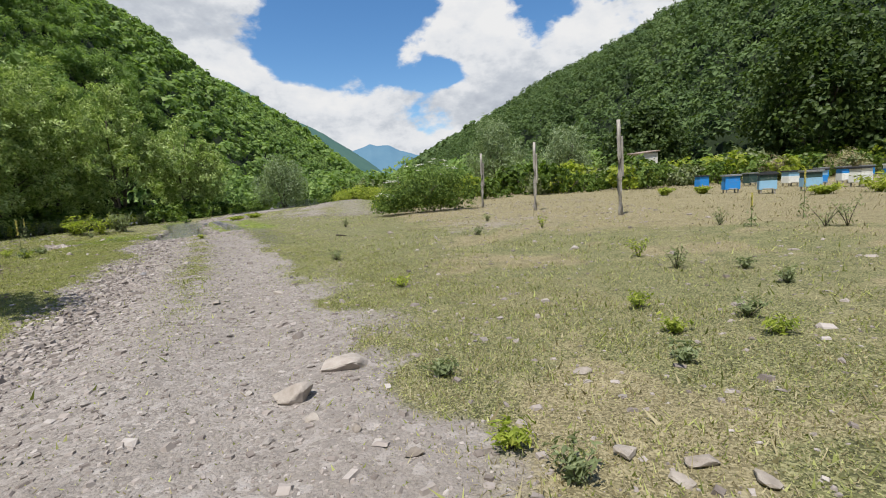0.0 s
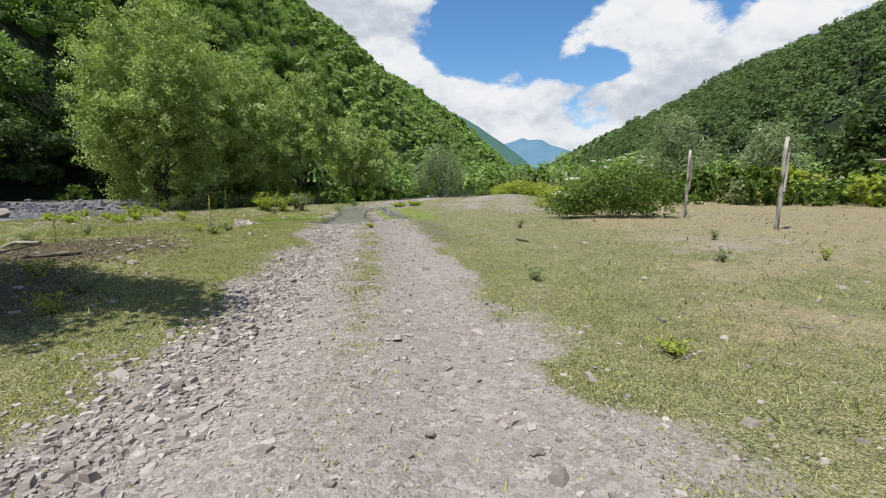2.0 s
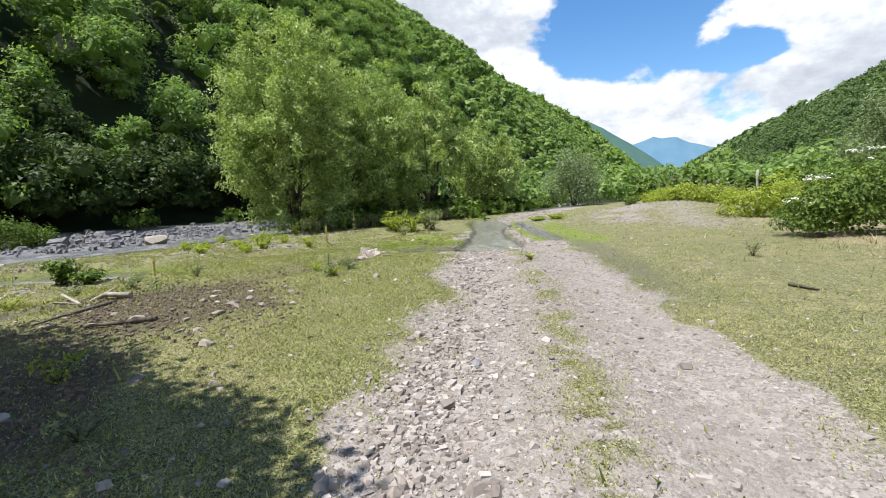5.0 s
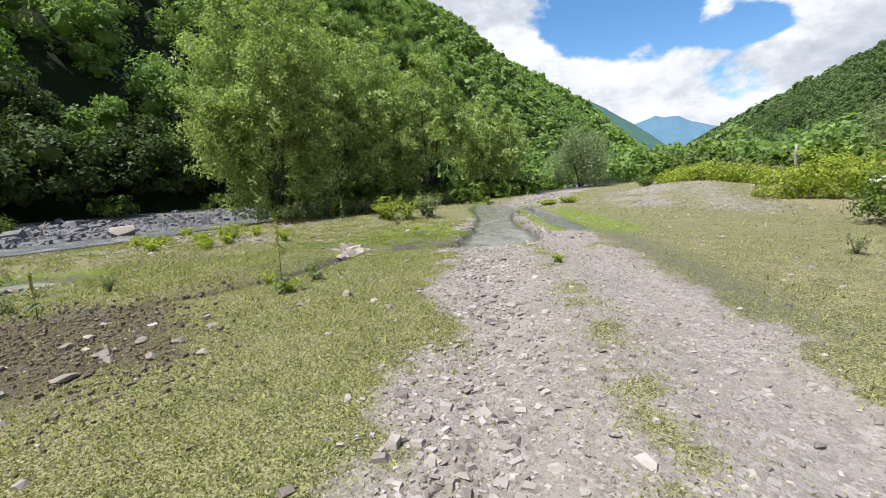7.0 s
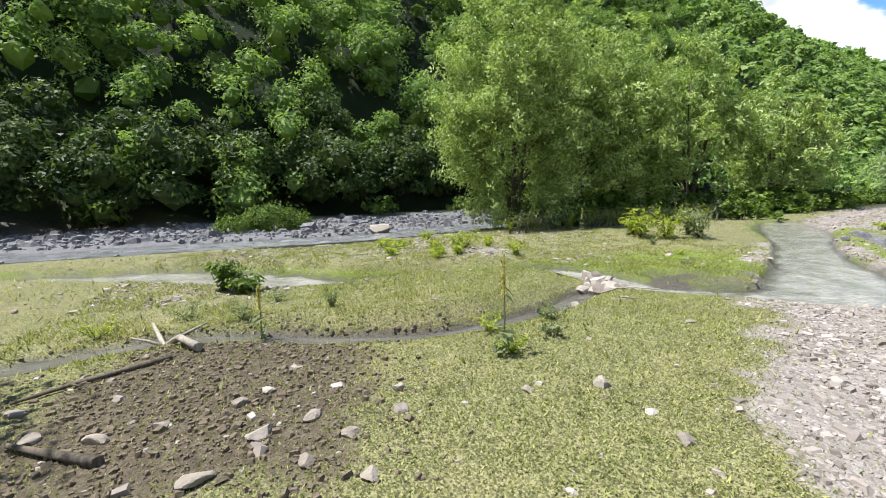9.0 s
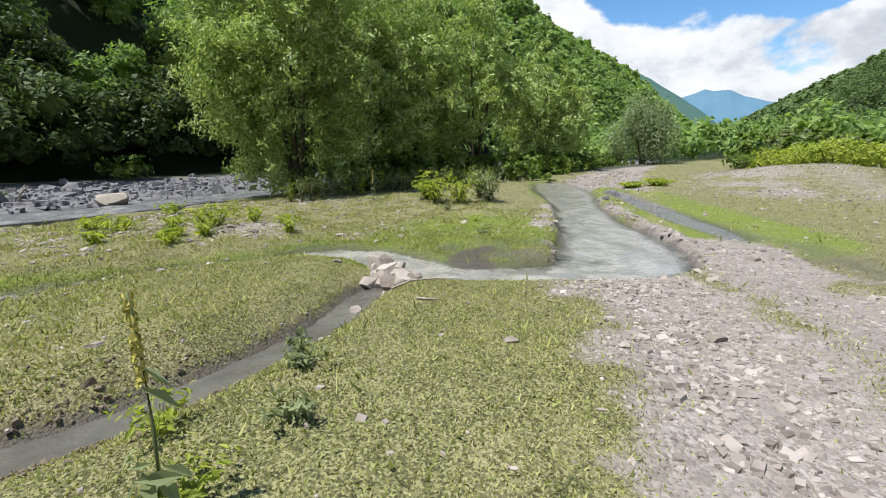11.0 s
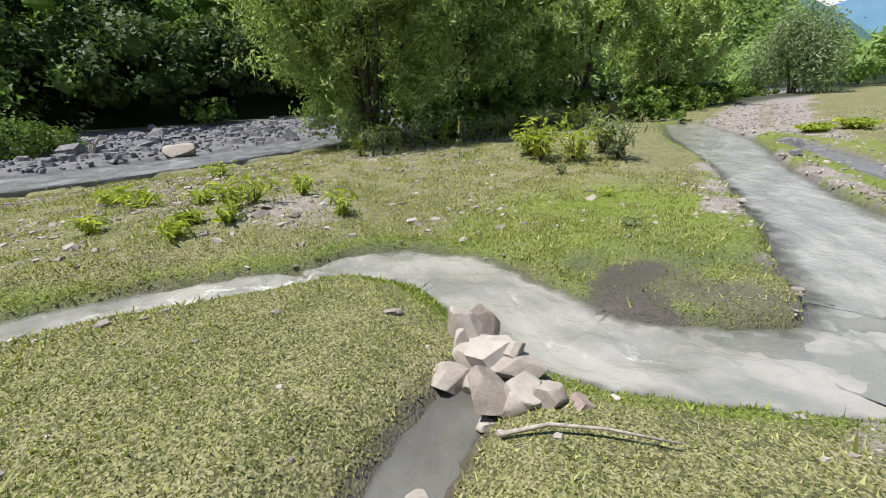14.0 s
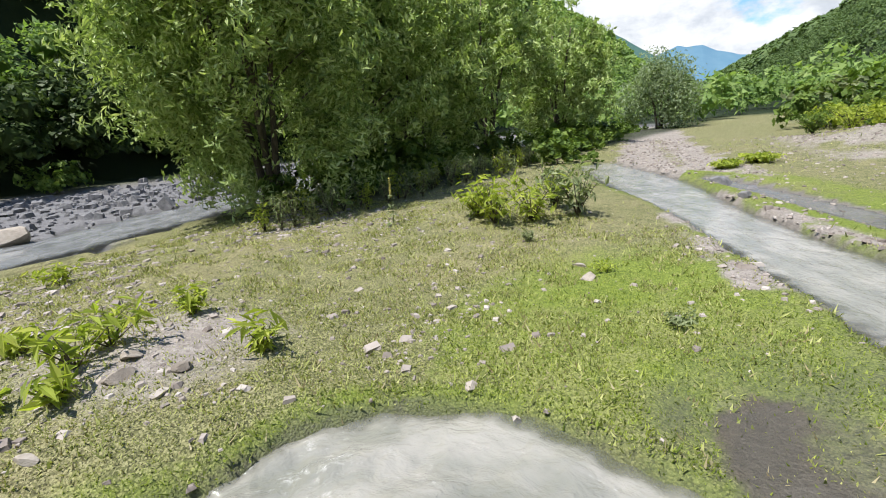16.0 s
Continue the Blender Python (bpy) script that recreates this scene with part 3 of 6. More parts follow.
def masks(x, y):
    """How much road gravel, mud, lush grass, dry field, shade-darkened wood floor and wetness there is at a place."""
    d, (w,), side = nearest(ROAD, x, y)
    ragged = value_noise(x, y, 1.4, 35)
    gravel = smooth01((w + 0.35 + 1.1 * (ragged - 0.5) + 0.5 * (value_noise(x, y, 4.0, 39) - 0.5) - d) / 0.9)
    gravel = np.maximum(gravel, 0.62 * smooth01((w + 1.5 - side) / 1.6) * (side > 0) * smooth01((ragged - 0.25) / 0.5) * smooth01((9 - y) / 5))
    strip = np.exp(-((side - 0.02) / 0.30) ** 2) * smooth01((y - 0.6) / 3) * smooth01((ragged - 0.20) / 0.3) * smooth01((value_noise(x, y, 5.0, 40) - 0.20) / 0.35)
    gravel = gravel * (1 - 0.66 * strip)
    wild = value_noise(x, y, 0.9, 33)
    gravel = np.maximum(gravel, smooth01((x + 36) / 1.0) * smooth01((-19.5 - 2.8 * smooth01((y - 9.5) / 5) - x) / 0.8))
    gravel = np.maximum(gravel, 0.8 * swell(x, y, -12.9, 9.2, 0.8, 1.0))
    gravel = np.maximum(gravel, 0.42 * np.exp(-(((x - 3.4) / 3.2) ** 2 + ((y - 10.0) / 3.0) ** 2)) * (0.5 + wild))
    gravel = np.maximum(gravel, 0.5 * smooth01(1 - np.abs(x + 3.5 + (y - 20) * 0.35) / 3.2) * smooth01((y - 16) / 4) * smooth01((34 - y) / 6))
    gravel = np.maximum(gravel, 0.6 * smooth01(1.2 - np.abs(x + 6.4 + (y - 20) * 0.30) / 3.0) * smooth01((y - 18.5) / 3) * smooth01((33 - y) / 3) * smooth01((wild - 0.22) / 0.25))
    mud = np.exp(-(((x + 6.9) / 1.75) ** 2 + ((y - 4.1) / 1.25) ** 2) ** 2)
    mud = np.maximum(mud, 0.8 * np.exp(-(((x + 5.4) / 2.8) ** 2 + ((y - 2.2) / 1.0) ** 2) ** 2) * smooth01((wild - 0.35) / 0.3))
    mud = mud * np.clip(0.42 + 1.0 * value_noise(x, y, 2.3, 43), 0, 1)
    dm, _, _ = nearest(DITCH, x, y)
    mud = np.maximum(mud, 0.85 * np.exp(-(dm / 0.30) ** 2) * smooth01((wild - 0.2) / 0.3))
    wet = np.zeros_like(x)
    lush = np.zeros_like(x)
    seep = smooth01((0.75 - nearest(PUDDLE, x, y)[0]) / 0.5) * smooth01((wild - 0.30) / 0.25)
    wet = np.maximum(wet, 0.95 * seep * smooth01((value_noise(x, y, 3.5, 37) - 0.3) / 0.3))
    for line in (POOL, STREAM, BROOK):
        d, c, _ = nearest(line, x, y)
        s = d - c[0]
        wet = np.maximum(wet, smooth01((0.10 - s) / 0.12))
        lush = np.maximum(lush, smooth01((0.66 - s) / 0.8) * (0.42 + 0.65 * wild))
    gravel = np.maximum(gravel, 0.35 * seep)
    ooze = nearest(PUDDLE, x, y)[0] + 0.9 * (value_noise(x, y, 2.8, 44) - 0.5)
    mud = np.maximum(mud, 0.8 * smooth01((0.5 - ooze) / 0.45))
    wet = np.maximum(wet, 0.9 * smooth01((0.36 - ooze) / 0.3))
    for line in (RUNNEL, DITCH):
        d, c, _ = nearest(line, x, y)
        wet = np.maximum(wet, smooth01((0.08 - (d - c[0])) / 0.1))
    d, c, _ = nearest(RUNNEL, x, y)
    wet = np.maximum(wet, 0.7 * smooth01((0.5 - d) / 0.3) * (y < 15))
    lush = np.maximum(lush, 0.95 * smooth01((1.9 - d) / 0.9) * (0.4 + 0.8 * wild))
    gravel = gravel * (1 - 0.8 * smooth01((1.0 - d) / 0.4) * smooth01((d - 0.28) / 0.1) * smooth01((y - 13.2) / 0.8))
    track = np.exp(-((x + 5.0 - (13 - y) * 0.62) / 0.45) ** 2) * smooth01((y - 7.0) / 2) * smooth01((14.5 - y) / 1.0)
    wet = np.maximum(wet, 0.55 * track)
    lush = np.maximum(lush, 1.0 * swell(x, y, -9.9, 12.0, 1.5, 1.0) * (0.65 + 0.6 * wild))
    wet = np.maximum(wet, 0.85 * swell(x, y, -8.3, 10.9, 0.75, 1.0) * smooth01((value_noise(x, y, 2.4, 38) - 0.28) / 0.3))
    dry = smooth01((x * 0.35 + y * 0.55 - 5.0 + 3.0 * (wild - 0.5)) / 3.5) * smooth01((x + 0.25 * y - 1.5) / 3.0)
    dry = dry * (0.6 + 0.8 * value_noise(x, y, 0.35, 34))
    dry = np.maximum(dry, 0.75 * smooth01((x - 0.8) / 2.5) * smooth01((value_noise(x, y, 0.8, 36) - 0.35) / 0.3))
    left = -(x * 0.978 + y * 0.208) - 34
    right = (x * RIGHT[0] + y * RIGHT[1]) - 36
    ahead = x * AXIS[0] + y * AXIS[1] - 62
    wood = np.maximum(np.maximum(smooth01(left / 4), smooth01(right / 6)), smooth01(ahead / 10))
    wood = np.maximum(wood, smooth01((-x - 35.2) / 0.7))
    # The ground below the willows gets the same painted shade.
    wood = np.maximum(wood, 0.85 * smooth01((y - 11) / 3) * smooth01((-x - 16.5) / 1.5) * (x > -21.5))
    return {"gravel": gravel, "mud": mud, "lush": lush, "dry": dry, "wood": wood, "wet": wet, "bed": smooth01((x + 36) / 1.0) * smooth01((-19.5 - 2.8 * smooth01((y - 9.5) / 5) - x) / 0.6)}


def build_ground():
    gx, gy = ticks(-13.6, 4.0, 0.10, -1500, 1900, 1.08), ticks(-0.5, 16.0, 0.10, -500, 3000, 1.08)
    x, y = np.meshgrid(gx, gy)
    x, y = x.ravel(), y.ravel()
    z = ground_z(x, y)
    idx = np.arange(len(gx) * len(gy)).reshape(len(gy), len(gx))
    quads = np.stack([idx[:-1, :-1], idx[:-1, 1:], idx[1:, 1:], idx[1:, :-1]], -1).reshape(-1, 4)
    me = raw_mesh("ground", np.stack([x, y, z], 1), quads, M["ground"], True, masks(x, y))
    return tagged(new("ground", me), "grazed valley meadow with a stony track and wooded slopes", "ground", kind="structure")


ground = build_ground()


def water_sheet(name, line, mat, label, cross=14, spread=1.35, rough=0.012, sub=4, cap=1.3):
    """A rippled sheet that lies in a watercourse, a little wider than it so that the banks cut its edge."""
    p = []
    for a, b in zip(line, line[1:]):
        p += [a + (b - a) * k / sub for k in range(sub)]
    p = np.array(p + [line[-1]])
    for end, inner in ((0, 1), (-1, -2)):
        tip = p[end].copy()
        out = (p[end] - p[inner])[:2]
        tip[:2] += out / np.linalg.norm(out) * p[end][2] * cap
        p = np.vstack([tip, p]) if end == 0 else np.vstack([p, tip])
    t = np.gradient(p[:, :2], axis=0)
    t /= np.linalg.norm(t, axis=1)[:, None] + 1e-9
    nrm = np.stack([t[:, 1], -t[:, 0]], 1)
    s = np.linspace(-1, 1, cross)
    xy = p[:, None, :2] + nrm[:, None] * (s[None, :, None] * (p[:, 2] * spread + 0.08)[:, None, None])
    run = np.concatenate([[0], np.cumsum(np.linalg.norm(np.diff(p[:, :2], axis=0), axis=1))])
    along = np.repeat(run, cross)
    across = (s[None] * p[:, 2][:, None]).ravel()
    edge = np.repeat(np.abs(s)[None], len(p), 0).ravel() * spread
    foam = np.repeat(p[:, 4][:, None], cross, 1) * (1 - 0.35 * np.abs(s)[None])
    x, y = xy[..., 0].ravel(), xy[..., 1].ravel()
    f = foam.ravel()
    z = np.repeat(p[:, 3], cross) + rough * (1 + 2.2 * f) * (value_noise(along, across * 2.2, 2.6, 41) - 0.5) * 1.6 + 0.5 * rough * (1 + 3 * f) * (value_noise(x, y, 12.0, 42) - 0.5)
    idx = np.arange(len(p) * cross).reshape(len(p), cross)
    q = np.stack([idx[:-1, :-1], idx[:-1, 1:], idx[1:, 1:], idx[1:, :-1]], -1).reshape(-1, 4)
    me = raw_mesh(name, np.stack([x, y, z], 1), q[:, ::-1], mat, True, {"foam": f, "along": along, "across": across, "edge": edge})
    return tagged(new(name, me), label, "water", kind="structure")


water_sheet("ford_water", POOL, M["stream"], "milky grey water of a shallow ford across the track", 26, rough=0.010, sub=6)
water_sheet("stream_water", TORRENT, M["stream"], "fast milky stream water that bends past a rock heap and drops into a foaming brook", 24, rough=0.026, sub=5, cap=0.1)
water_sheet("runnel_water", RUNNEL, M["ditch"], "thin film of water in a wheel rut", 8, rough=0.004)
water_sheet("ditch_water", DITCH, M["ditch"], "still murky water in a narrow ditch", 8, rough=0.003)
water_sheet("river_water", RIVER, M["river"], "shallow silvery river over a stony bed", 20, rough=0.05)


# ---------------------------------------------------------------- distance
def ridge(name, mat, u, span, depth, label):
    """A far mountain: lateral stations (degrees off the valley's line, degrees up) at u metres ahead."""
    st = np.array(span)
    a = np.linspace(st[0, 0], st[-1, 0], 140)
    e = np.interp(a, st[:, 0], st[:, 1]) + 0.35 * (value_noise(a * 0 + u, a, 0.35, 51, 5) - 0.5)
    v = u * np.tan(np.radians(a))
    top = np.hypot(u, v) * np.tan(np.radians(np.maximum(e, 0.2)))
    rows = []
    ks = np.linspace(0, 1, 14)
    for k in ks:
        uu = u - depth * (1 - k) + 60 * (value_noise(v, v * 0 + k * 9, 0.004, 52, 4) - 0.5)
        zz = top * k ** 0.9 * (1 - 0.12 * (1 - k) * value_noise(v, v * 0 + 3, 0.006, 53, 3)) - 30 * (1 - k)
        rows.append(np.stack([uu * AXIS[0] + v * RIGHT[0], uu * AXIS[1] + v * RIGHT[1], zz], 1))
    idx = np.arange(14 * 140).reshape(14, 140)
    q = np.stack([idx[:-1, :-1], idx[:-1, 1:], idx[1:, 1:], idx[1:, :-1]], -1).reshape(-1, 4)
    me = raw_mesh(name, np.concatenate(rows), q, mat, True)
    tagged(new(name, me), label, "mountain", kind="structure")


ridge("backdrop_slope", M["mid_hill"], 2300, [(-14, 13), (-7, 8.8), (-4, 7.2), (-1, 5.3), (1, 3.9), (3.0, 2.2), (5, 1.2)], 700, "wooded ridge further up the valley with haze painted on")
ridge("backdrop_mountain", M["far_hill"], 3600, [(-8, 4.0), (-1.5, 5.0), (0.5, 5.6), (1.3, 6.0), (2.2, 5.7), (3.6, 5.75), (5.0, 4.9), (7, 4.3), (10, 4.2), (16, 3.0)], 600, "far mountain closing the valley, tinted blue as haze")


# ---------------------------------------------------------------- foliage
def leaf_quads(centres, normals, length, width, droop=0.0, seed=1):
    """Pointed leaves: one bent rhomb each, turned about its normal. Returns verts and faces."""
    r = np.random.default_rng(seed)
    n = len(centres)
    nn = normals / (np.linalg.norm(normals, axis=1)[:, None] + 1e-9)
    a = r.normal(size=(n, 3))
    a[:, 2] -= droop
    t = a - nn * np.sum(a * nn, 1)[:, None]
    t /= np.linalg.norm(t, axis=1)[:, None] + 1e-9
    b = np.cross(nn, t)
    k = (0.6 + 0.8 * r.random(n))[:, None]
    ln, wd = length * k / 2, width * k / 2
    mid = centres + nn * ln * 0.18
    v = np.stack([centres - t * ln, mid + b * wd - t * ln * 0.1, centres + t * ln, mid - b * wd - t * ln * 0.1], 1).reshape(-1, 3)
    return v, np.arange(4 * n).reshape(n, 4)


def leaf_sprays(centres, normals, length, width, seed=1):
    """Far foliage: one pointed triangle for each spray of leaves. Returns verts and faces."""
    r = np.random.default_rng(seed)
    n = len(centres)
    nn = normals / (np.linalg.norm(normals, axis=1)[:, None] + 1e-9)
    a = r.normal(size=(n, 3))
    t = a - nn * np.sum(a * nn, 1)[:, None]
    t /= np.linalg.norm(t, axis=1)[:, None] + 1e-9
    b = np.cross(nn, t)
    k = (0.5 + 1.0 * r.random(n))[:, None]
    skew = (r.random(n)[:, None] - 0.5) * width * k
    v = np.stack([centres - t * length * k * 0.45 - b * width * k / 2, centres - t * length * k * 0.45 + b * width * k / 2, centres + t * length * k * 0.55 + b * skew], 1).reshape(-1, 3)
    return v, np.arange(3 * n).reshape(n, 3)


def crown_points(lobes, count, seed, shell=0.55, clump=14, spread=0.35, twig=0.0):
    """Leaf places in clumps over the outer part of several ellipsoid lobes (x, y, z, rx, ry, rz), and the ways they face."""
    r = np.random.default_rng(seed)
    L = np.array(lobes, float)
    area = (L[:, 3] * L[:, 4] + L[:, 3] * L[:, 5] + L[:, 4] * L[:, 5])
    m = max(count // clump, 1)
    pick = r.choice(len(L), m, p=area / area.sum())
    u = r.normal(size=(m, 3))
    u /= np.linalg.norm(u, axis=1)[:, None]
    rad = shell + (1 - shell) * r.random(m) ** 0.6
    bulge = 0.80 + 0.45 * r.random(m)
    c = L[pick, :3] + u * L[pick, 3:] * (rad * bulge)[:, None]
    idx = np.repeat(np.arange(m), clump)
    p = c[idx] + r.normal(size=(m * clump, 3)) * spread
    if twig:
        way = u * np.array([1, 1, 0.5]) + np.array([0, 0, 0.75]) + 0.35 * r.normal(size=(m, 3))
        way /= np.linalg.norm(way, axis=1)[:, None]
        f = r.random(m * clump) - 0.5
        p += way[idx] * (f * twig)[:, None]
        p[:, 2] -= 0.35 * twig * (f + 0.5) ** 2
    out = u[idx] + 0.55 * r.normal(size=(m * clump, 3))
    out[:, 2] += 0.35
    return p, out


def limbs(bm, base, height, spread, stems, r0, seed):
    r = random.Random(seed)
    ends = []
    for s in range(stems):
        a = 2 * math.pi * (s + r.random() * 0.6) / stems
        lean = spread * (0.35 + 0.65 * r.random()) if stems > 1 else spread * 0.15
        h = height * (0.75 + 0.25 * r.random())
        pts, rad = [], []
        for k in range(7):
            f = k / 6
            pts.append((base[0] + 0.12 * math.cos(a) + math.cos(a) * lean * f ** 1.4 + 0.10 * r.uniform(-1, 1) * f, base[1] + 0.12 * math.sin(a) + math.sin(a) * lean * f ** 1.4 + 0.10 * r.uniform(-1, 1) * f, base[2] - 0.15 + h * f))
            rad.append(r0 * (1.25 - f) * (0.8 + 0.4 * r.random() if k else 1.4) * 0.75 + 0.008)
        tube(bm, pts, rad, 7)
        for b in range(5):
            k = r.randint(2, 5)
            q, aa, ln = Vector(pts[k]), a + r.uniform(-1.6, 1.6), spread * r.uniform(0.35, 0.8)
            tube(bm, [q, q + Vector((math.cos(aa) * ln * 0.5, math.sin(aa) * ln * 0.5, ln * 0.45)), q + Vector((math.cos(aa) * ln, math.sin(aa) * ln, ln * 0.8))], [rad[k] * 0.5, rad[k] * 0.35, 0.008], 5)
    return bm


def tree(name, x, y, lobes, count, leaf, mat, label, trunk=(6.0, 1.5, 3, 0.12), seed=1, shell=0.55, droop=0.6, clump=14, spread=0.3, category="tree", group="", twig=0.0):
    """A tree: stems with limbs, and a crown of separate leaves in clumps. Lobes are relative to its foot."""
    z = at(x, y)
    t = thing(name, Matrix.Translation((x, y, z)), label, category, group)
    part("trunk", limbs(bmesh.new(), (0, 0, 0), trunk[0], trunk[1], trunk[2], trunk[3], seed), M["bark"], t)
    p, nn = crown_points(lobes, count, seed, shell, clump, spread, twig)
    keep = p[:, 2] > 0.05
    v, f = leaf_quads(p[keep], nn[keep], leaf[0], leaf[1], droop, seed)
    hold(new("crown", raw_mesh("crown", v, f, mat)), t)
    return t


def auto_lobes(h, w, seed, low=0.15, n=9, q0=0.16, q1=0.25):
    """Lobes that pile up to a rounded, uneven crown of that height and width."""
    r = random.Random(seed)
    out = [(0, 0, h * 0.55, w * 0.33, w * 0.33, h * 0.36)]
    for k in range(n):
        a, f = 2.4 * k + r.random(), (k + 0.5) / n
        zz = h * (low + (0.86 - low) * f)
        rr = w * 0.5 * math.sin(math.pi * (0.22 + 0.70 * f)) ** 0.8
        q = w * r.uniform(q0, q1)
        out.append((math.cos(a) * (rr - q * 0.6), math.sin(a) * (rr - q * 0.6), zz, q, q, q * r.uniform(0.9, 1.4)))
    return out


def plumes(h, w, seed, n=22):
    """Lobes of a willow: many upright plumes of uneven height round a ragged foot."""
    r = random.Random(seed)
    out = []
    for k in range(n):
        a, q = 2.4 * k + r.random(), math.sqrt((k + 0.5) / n)
        px, py = math.cos(a) * q * w * 0.46, math.sin(a) * q * w * 0.46
        top = h * (1 - 0.40 * q * q) * r.uniform(0.70, 1.02)
        low = h * r.choice((0.05, 0.20, 0.32, 0.42)) if q > 0.55 else h * 0.4
        wide = w * r.uniform(0.08, 0.17)
        m = 4
        for j in range(m):
            f = (j + 0.5) / m
            out.append((px * (0.82 + 0.3 * f) + r.uniform(-0.2, 0.2), py * (0.82 + 0.3 * f) + r.uniform(-0.2, 0.2), low + (top - low) * f, wide * (1.25 - 0.55 * f), wide * (1.25 - 0.55 * f), (top - low) / m * 0.72))
    return out


WILLOWS = [(-19.0, 13.7, 9.4, 5.6), (-20.0, 17.4, 9.3, 5.6), (-20.6, 20.5, 9.2, 5.6), (-20.6, 25.0, 8.6, 5.6), (-19.8, 30.5, 7.2, 5.2), (-22.5, 35.0, 7.6, 6.0)]
for i, (x, y, h, w) in enumerate(WILLOWS):
    tree("willow_tree", x, y, plumes(h * 1.13, w * 1.02, 20 + i, 24), (78000, 38000, 22000, 18000, 14000, 12000)[i], ((0.155, 0.052), (0.19, 0.064), (0.24, 0.075), (0.24, 0.08), (0.26, 0.085), (0.28, 0.09))[i], M["willow"], "tall many-stemmed willow with narrow grey-green leaves", (h * 0.82, 1.7, 6, 0.085), 30 + i, 0.55, 0.3, 44, 0.10, group="willows by the river", twig=1.0)
tree("silver_willow", -19.3, 46.0, auto_lobes(5.6, 5.2, 60, 0.12, 10), 9000, (0.26, 0.09), M["grey_willow"], "round pale silver willow beside the track", (4.2, 1.2, 4, 0.09), 61)
tree("silver_willow", 4.5, 52.0, auto_lobes(8.5, 6.5, 62, 0.15, 10), 9000, (0.32, 0.11), M["grey_willow"], "pale silver willow on the field's far edge", (6.5, 1.5, 3, 0.12), 63)
tree("silver_willow", 12.0, 50.0, auto_lobes(6.8, 5.5, 64, 0.15, 10), 7000, (0.32, 0.11), M["grey_willow"], "pale silver willow on the field's far edge", (5.5, 1.3, 3, 0.1), 65)


# woods on the slopes and along the river's far bank, too many to count
def wood(name, spots, heights, widths, quads, leaf, mat, label, seed, facing=(0.978, 0.208), core=0, jitter=0.55, rise=0.35, low=0.10):
    """Many trees in one mesh: each has its own lumpy crown of leaf clumps over uneven lobes."""
    r = np.random.default_rng(seed)
    V, F, n0 = [], [], 0
    n = len(spots)
    z = ground_z(spots[:, 0], spots[:, 1])
    k = 8
    la = r.random((n, k)) * 2 * np.pi
    lf = (np.arange(k)[None] + r.random((n, k))) / k
    rr = 0.34 * np.sin(np.pi * (0.22 + 0.70 * lf))
    lobe_c = np.stack([np.cos(la) * rr * widths[:, None], np.sin(la) * rr * widths[:, None], (low + (0.82 - low) * lf) * heights[:, None]], -1)
    lobe_r = (0.13 + 0.13 * r.random((n, k))) * widths[:, None]
    m = quads
    pick = r.integers(0, k, (n, m))
    u = r.normal(size=(n, m, 3))
    u /= np.linalg.norm(u, axis=2)[..., None]
    u[..., 2] = np.where(u[..., 2] < -0.25, -u[..., 2], u[..., 2])
    back = u[..., 0] * facing[0] + u[..., 1] * facing[1]
    turn = np.where(back < -0.35, -2.0 * back, 0.0)
    u[..., 0] += turn * facing[0]
    u[..., 1] += turn * facing[1]
    ii = np.arange(n)[:, None]
    p = lobe_c[ii, pick] + u * (lobe_r[ii, pick] * (0.62 + 0.55 * r.random((n, m))))[..., None]
    p[..., 2] = np.maximum(p[..., 2], 0.2)
    p += np.stack([spots[:, 0], spots[:, 1], z], 1)[:, None]
    nn = (u + jitter * r.normal(size=(n, m, 3)) + np.array([0, 0, rise])).reshape(-1, 3)
    v, f = leaf_sprays(p.reshape(-1, 3), nn, leaf[0], leaf[1], seed + 1)
    if core:
        bm = bmesh.new()
        bmesh.ops.create_icosphere(bm, subdivisions=core, radius=1.0)
        bv = np.array([q.co[:] for q in bm.verts])
        bf = np.array([[q.index for q in g.verts] for g in bm.faces])
        bm.free()
        c = (lobe_c + np.stack([spots[:, 0], spots[:, 1], z], 1)[:, None]).reshape(-1, 1, 3)
        hv = c + bv[None] * (lobe_r.reshape(-1, 1) * (0.34 + 0.28 * r.random((n * k, len(bv)))))[..., None]
        hf = (np.arange(n * k)[:, None, None] * len(bv) + bf[None]).reshape(-1, 3)
        f = np.concatenate([f, hf + len(v)])
        v = np.concatenate([v, hv.reshape(-1, 3)])
    return tagged(new(name, raw_mesh(name, v, f, mat)), label, "woodland", kind="stuff")


def scatter(x0, x1, y0, y1, gap, seed):
    """Places about gap metres apart in a box."""
    r = np.random.default_rng(seed)
    gx, gy = np.meshgrid(np.arange(x0, x1, gap), np.arange(y0, y1, gap))
    p = np.stack([gx.ravel(), gy.ravel()], 1)
    return p + (r.random(p.shape) - 0.5) * gap * 0.9


def slope_spots(which, u0, u1, v0, v1, gap, seed):
    p = scatter(u0, u1, v0, v1, gap, seed)
    if which == "left":
        ax, ay, sx, sy = -0.208, 0.978, -0.978, -0.208
    else:
        ax, ay, sx, sy = AXIS[0], AXIS[1], RIGHT[0], RIGHT[1]
    return np.stack([p[:, 0] * ax + p[:, 1] * sx, p[:, 0] * ay + p[:, 1] * sy], 1)


def spread_of(n, lo, hi, seed):
    return lo + (hi - lo) * np.random.default_rng(seed).random(n)


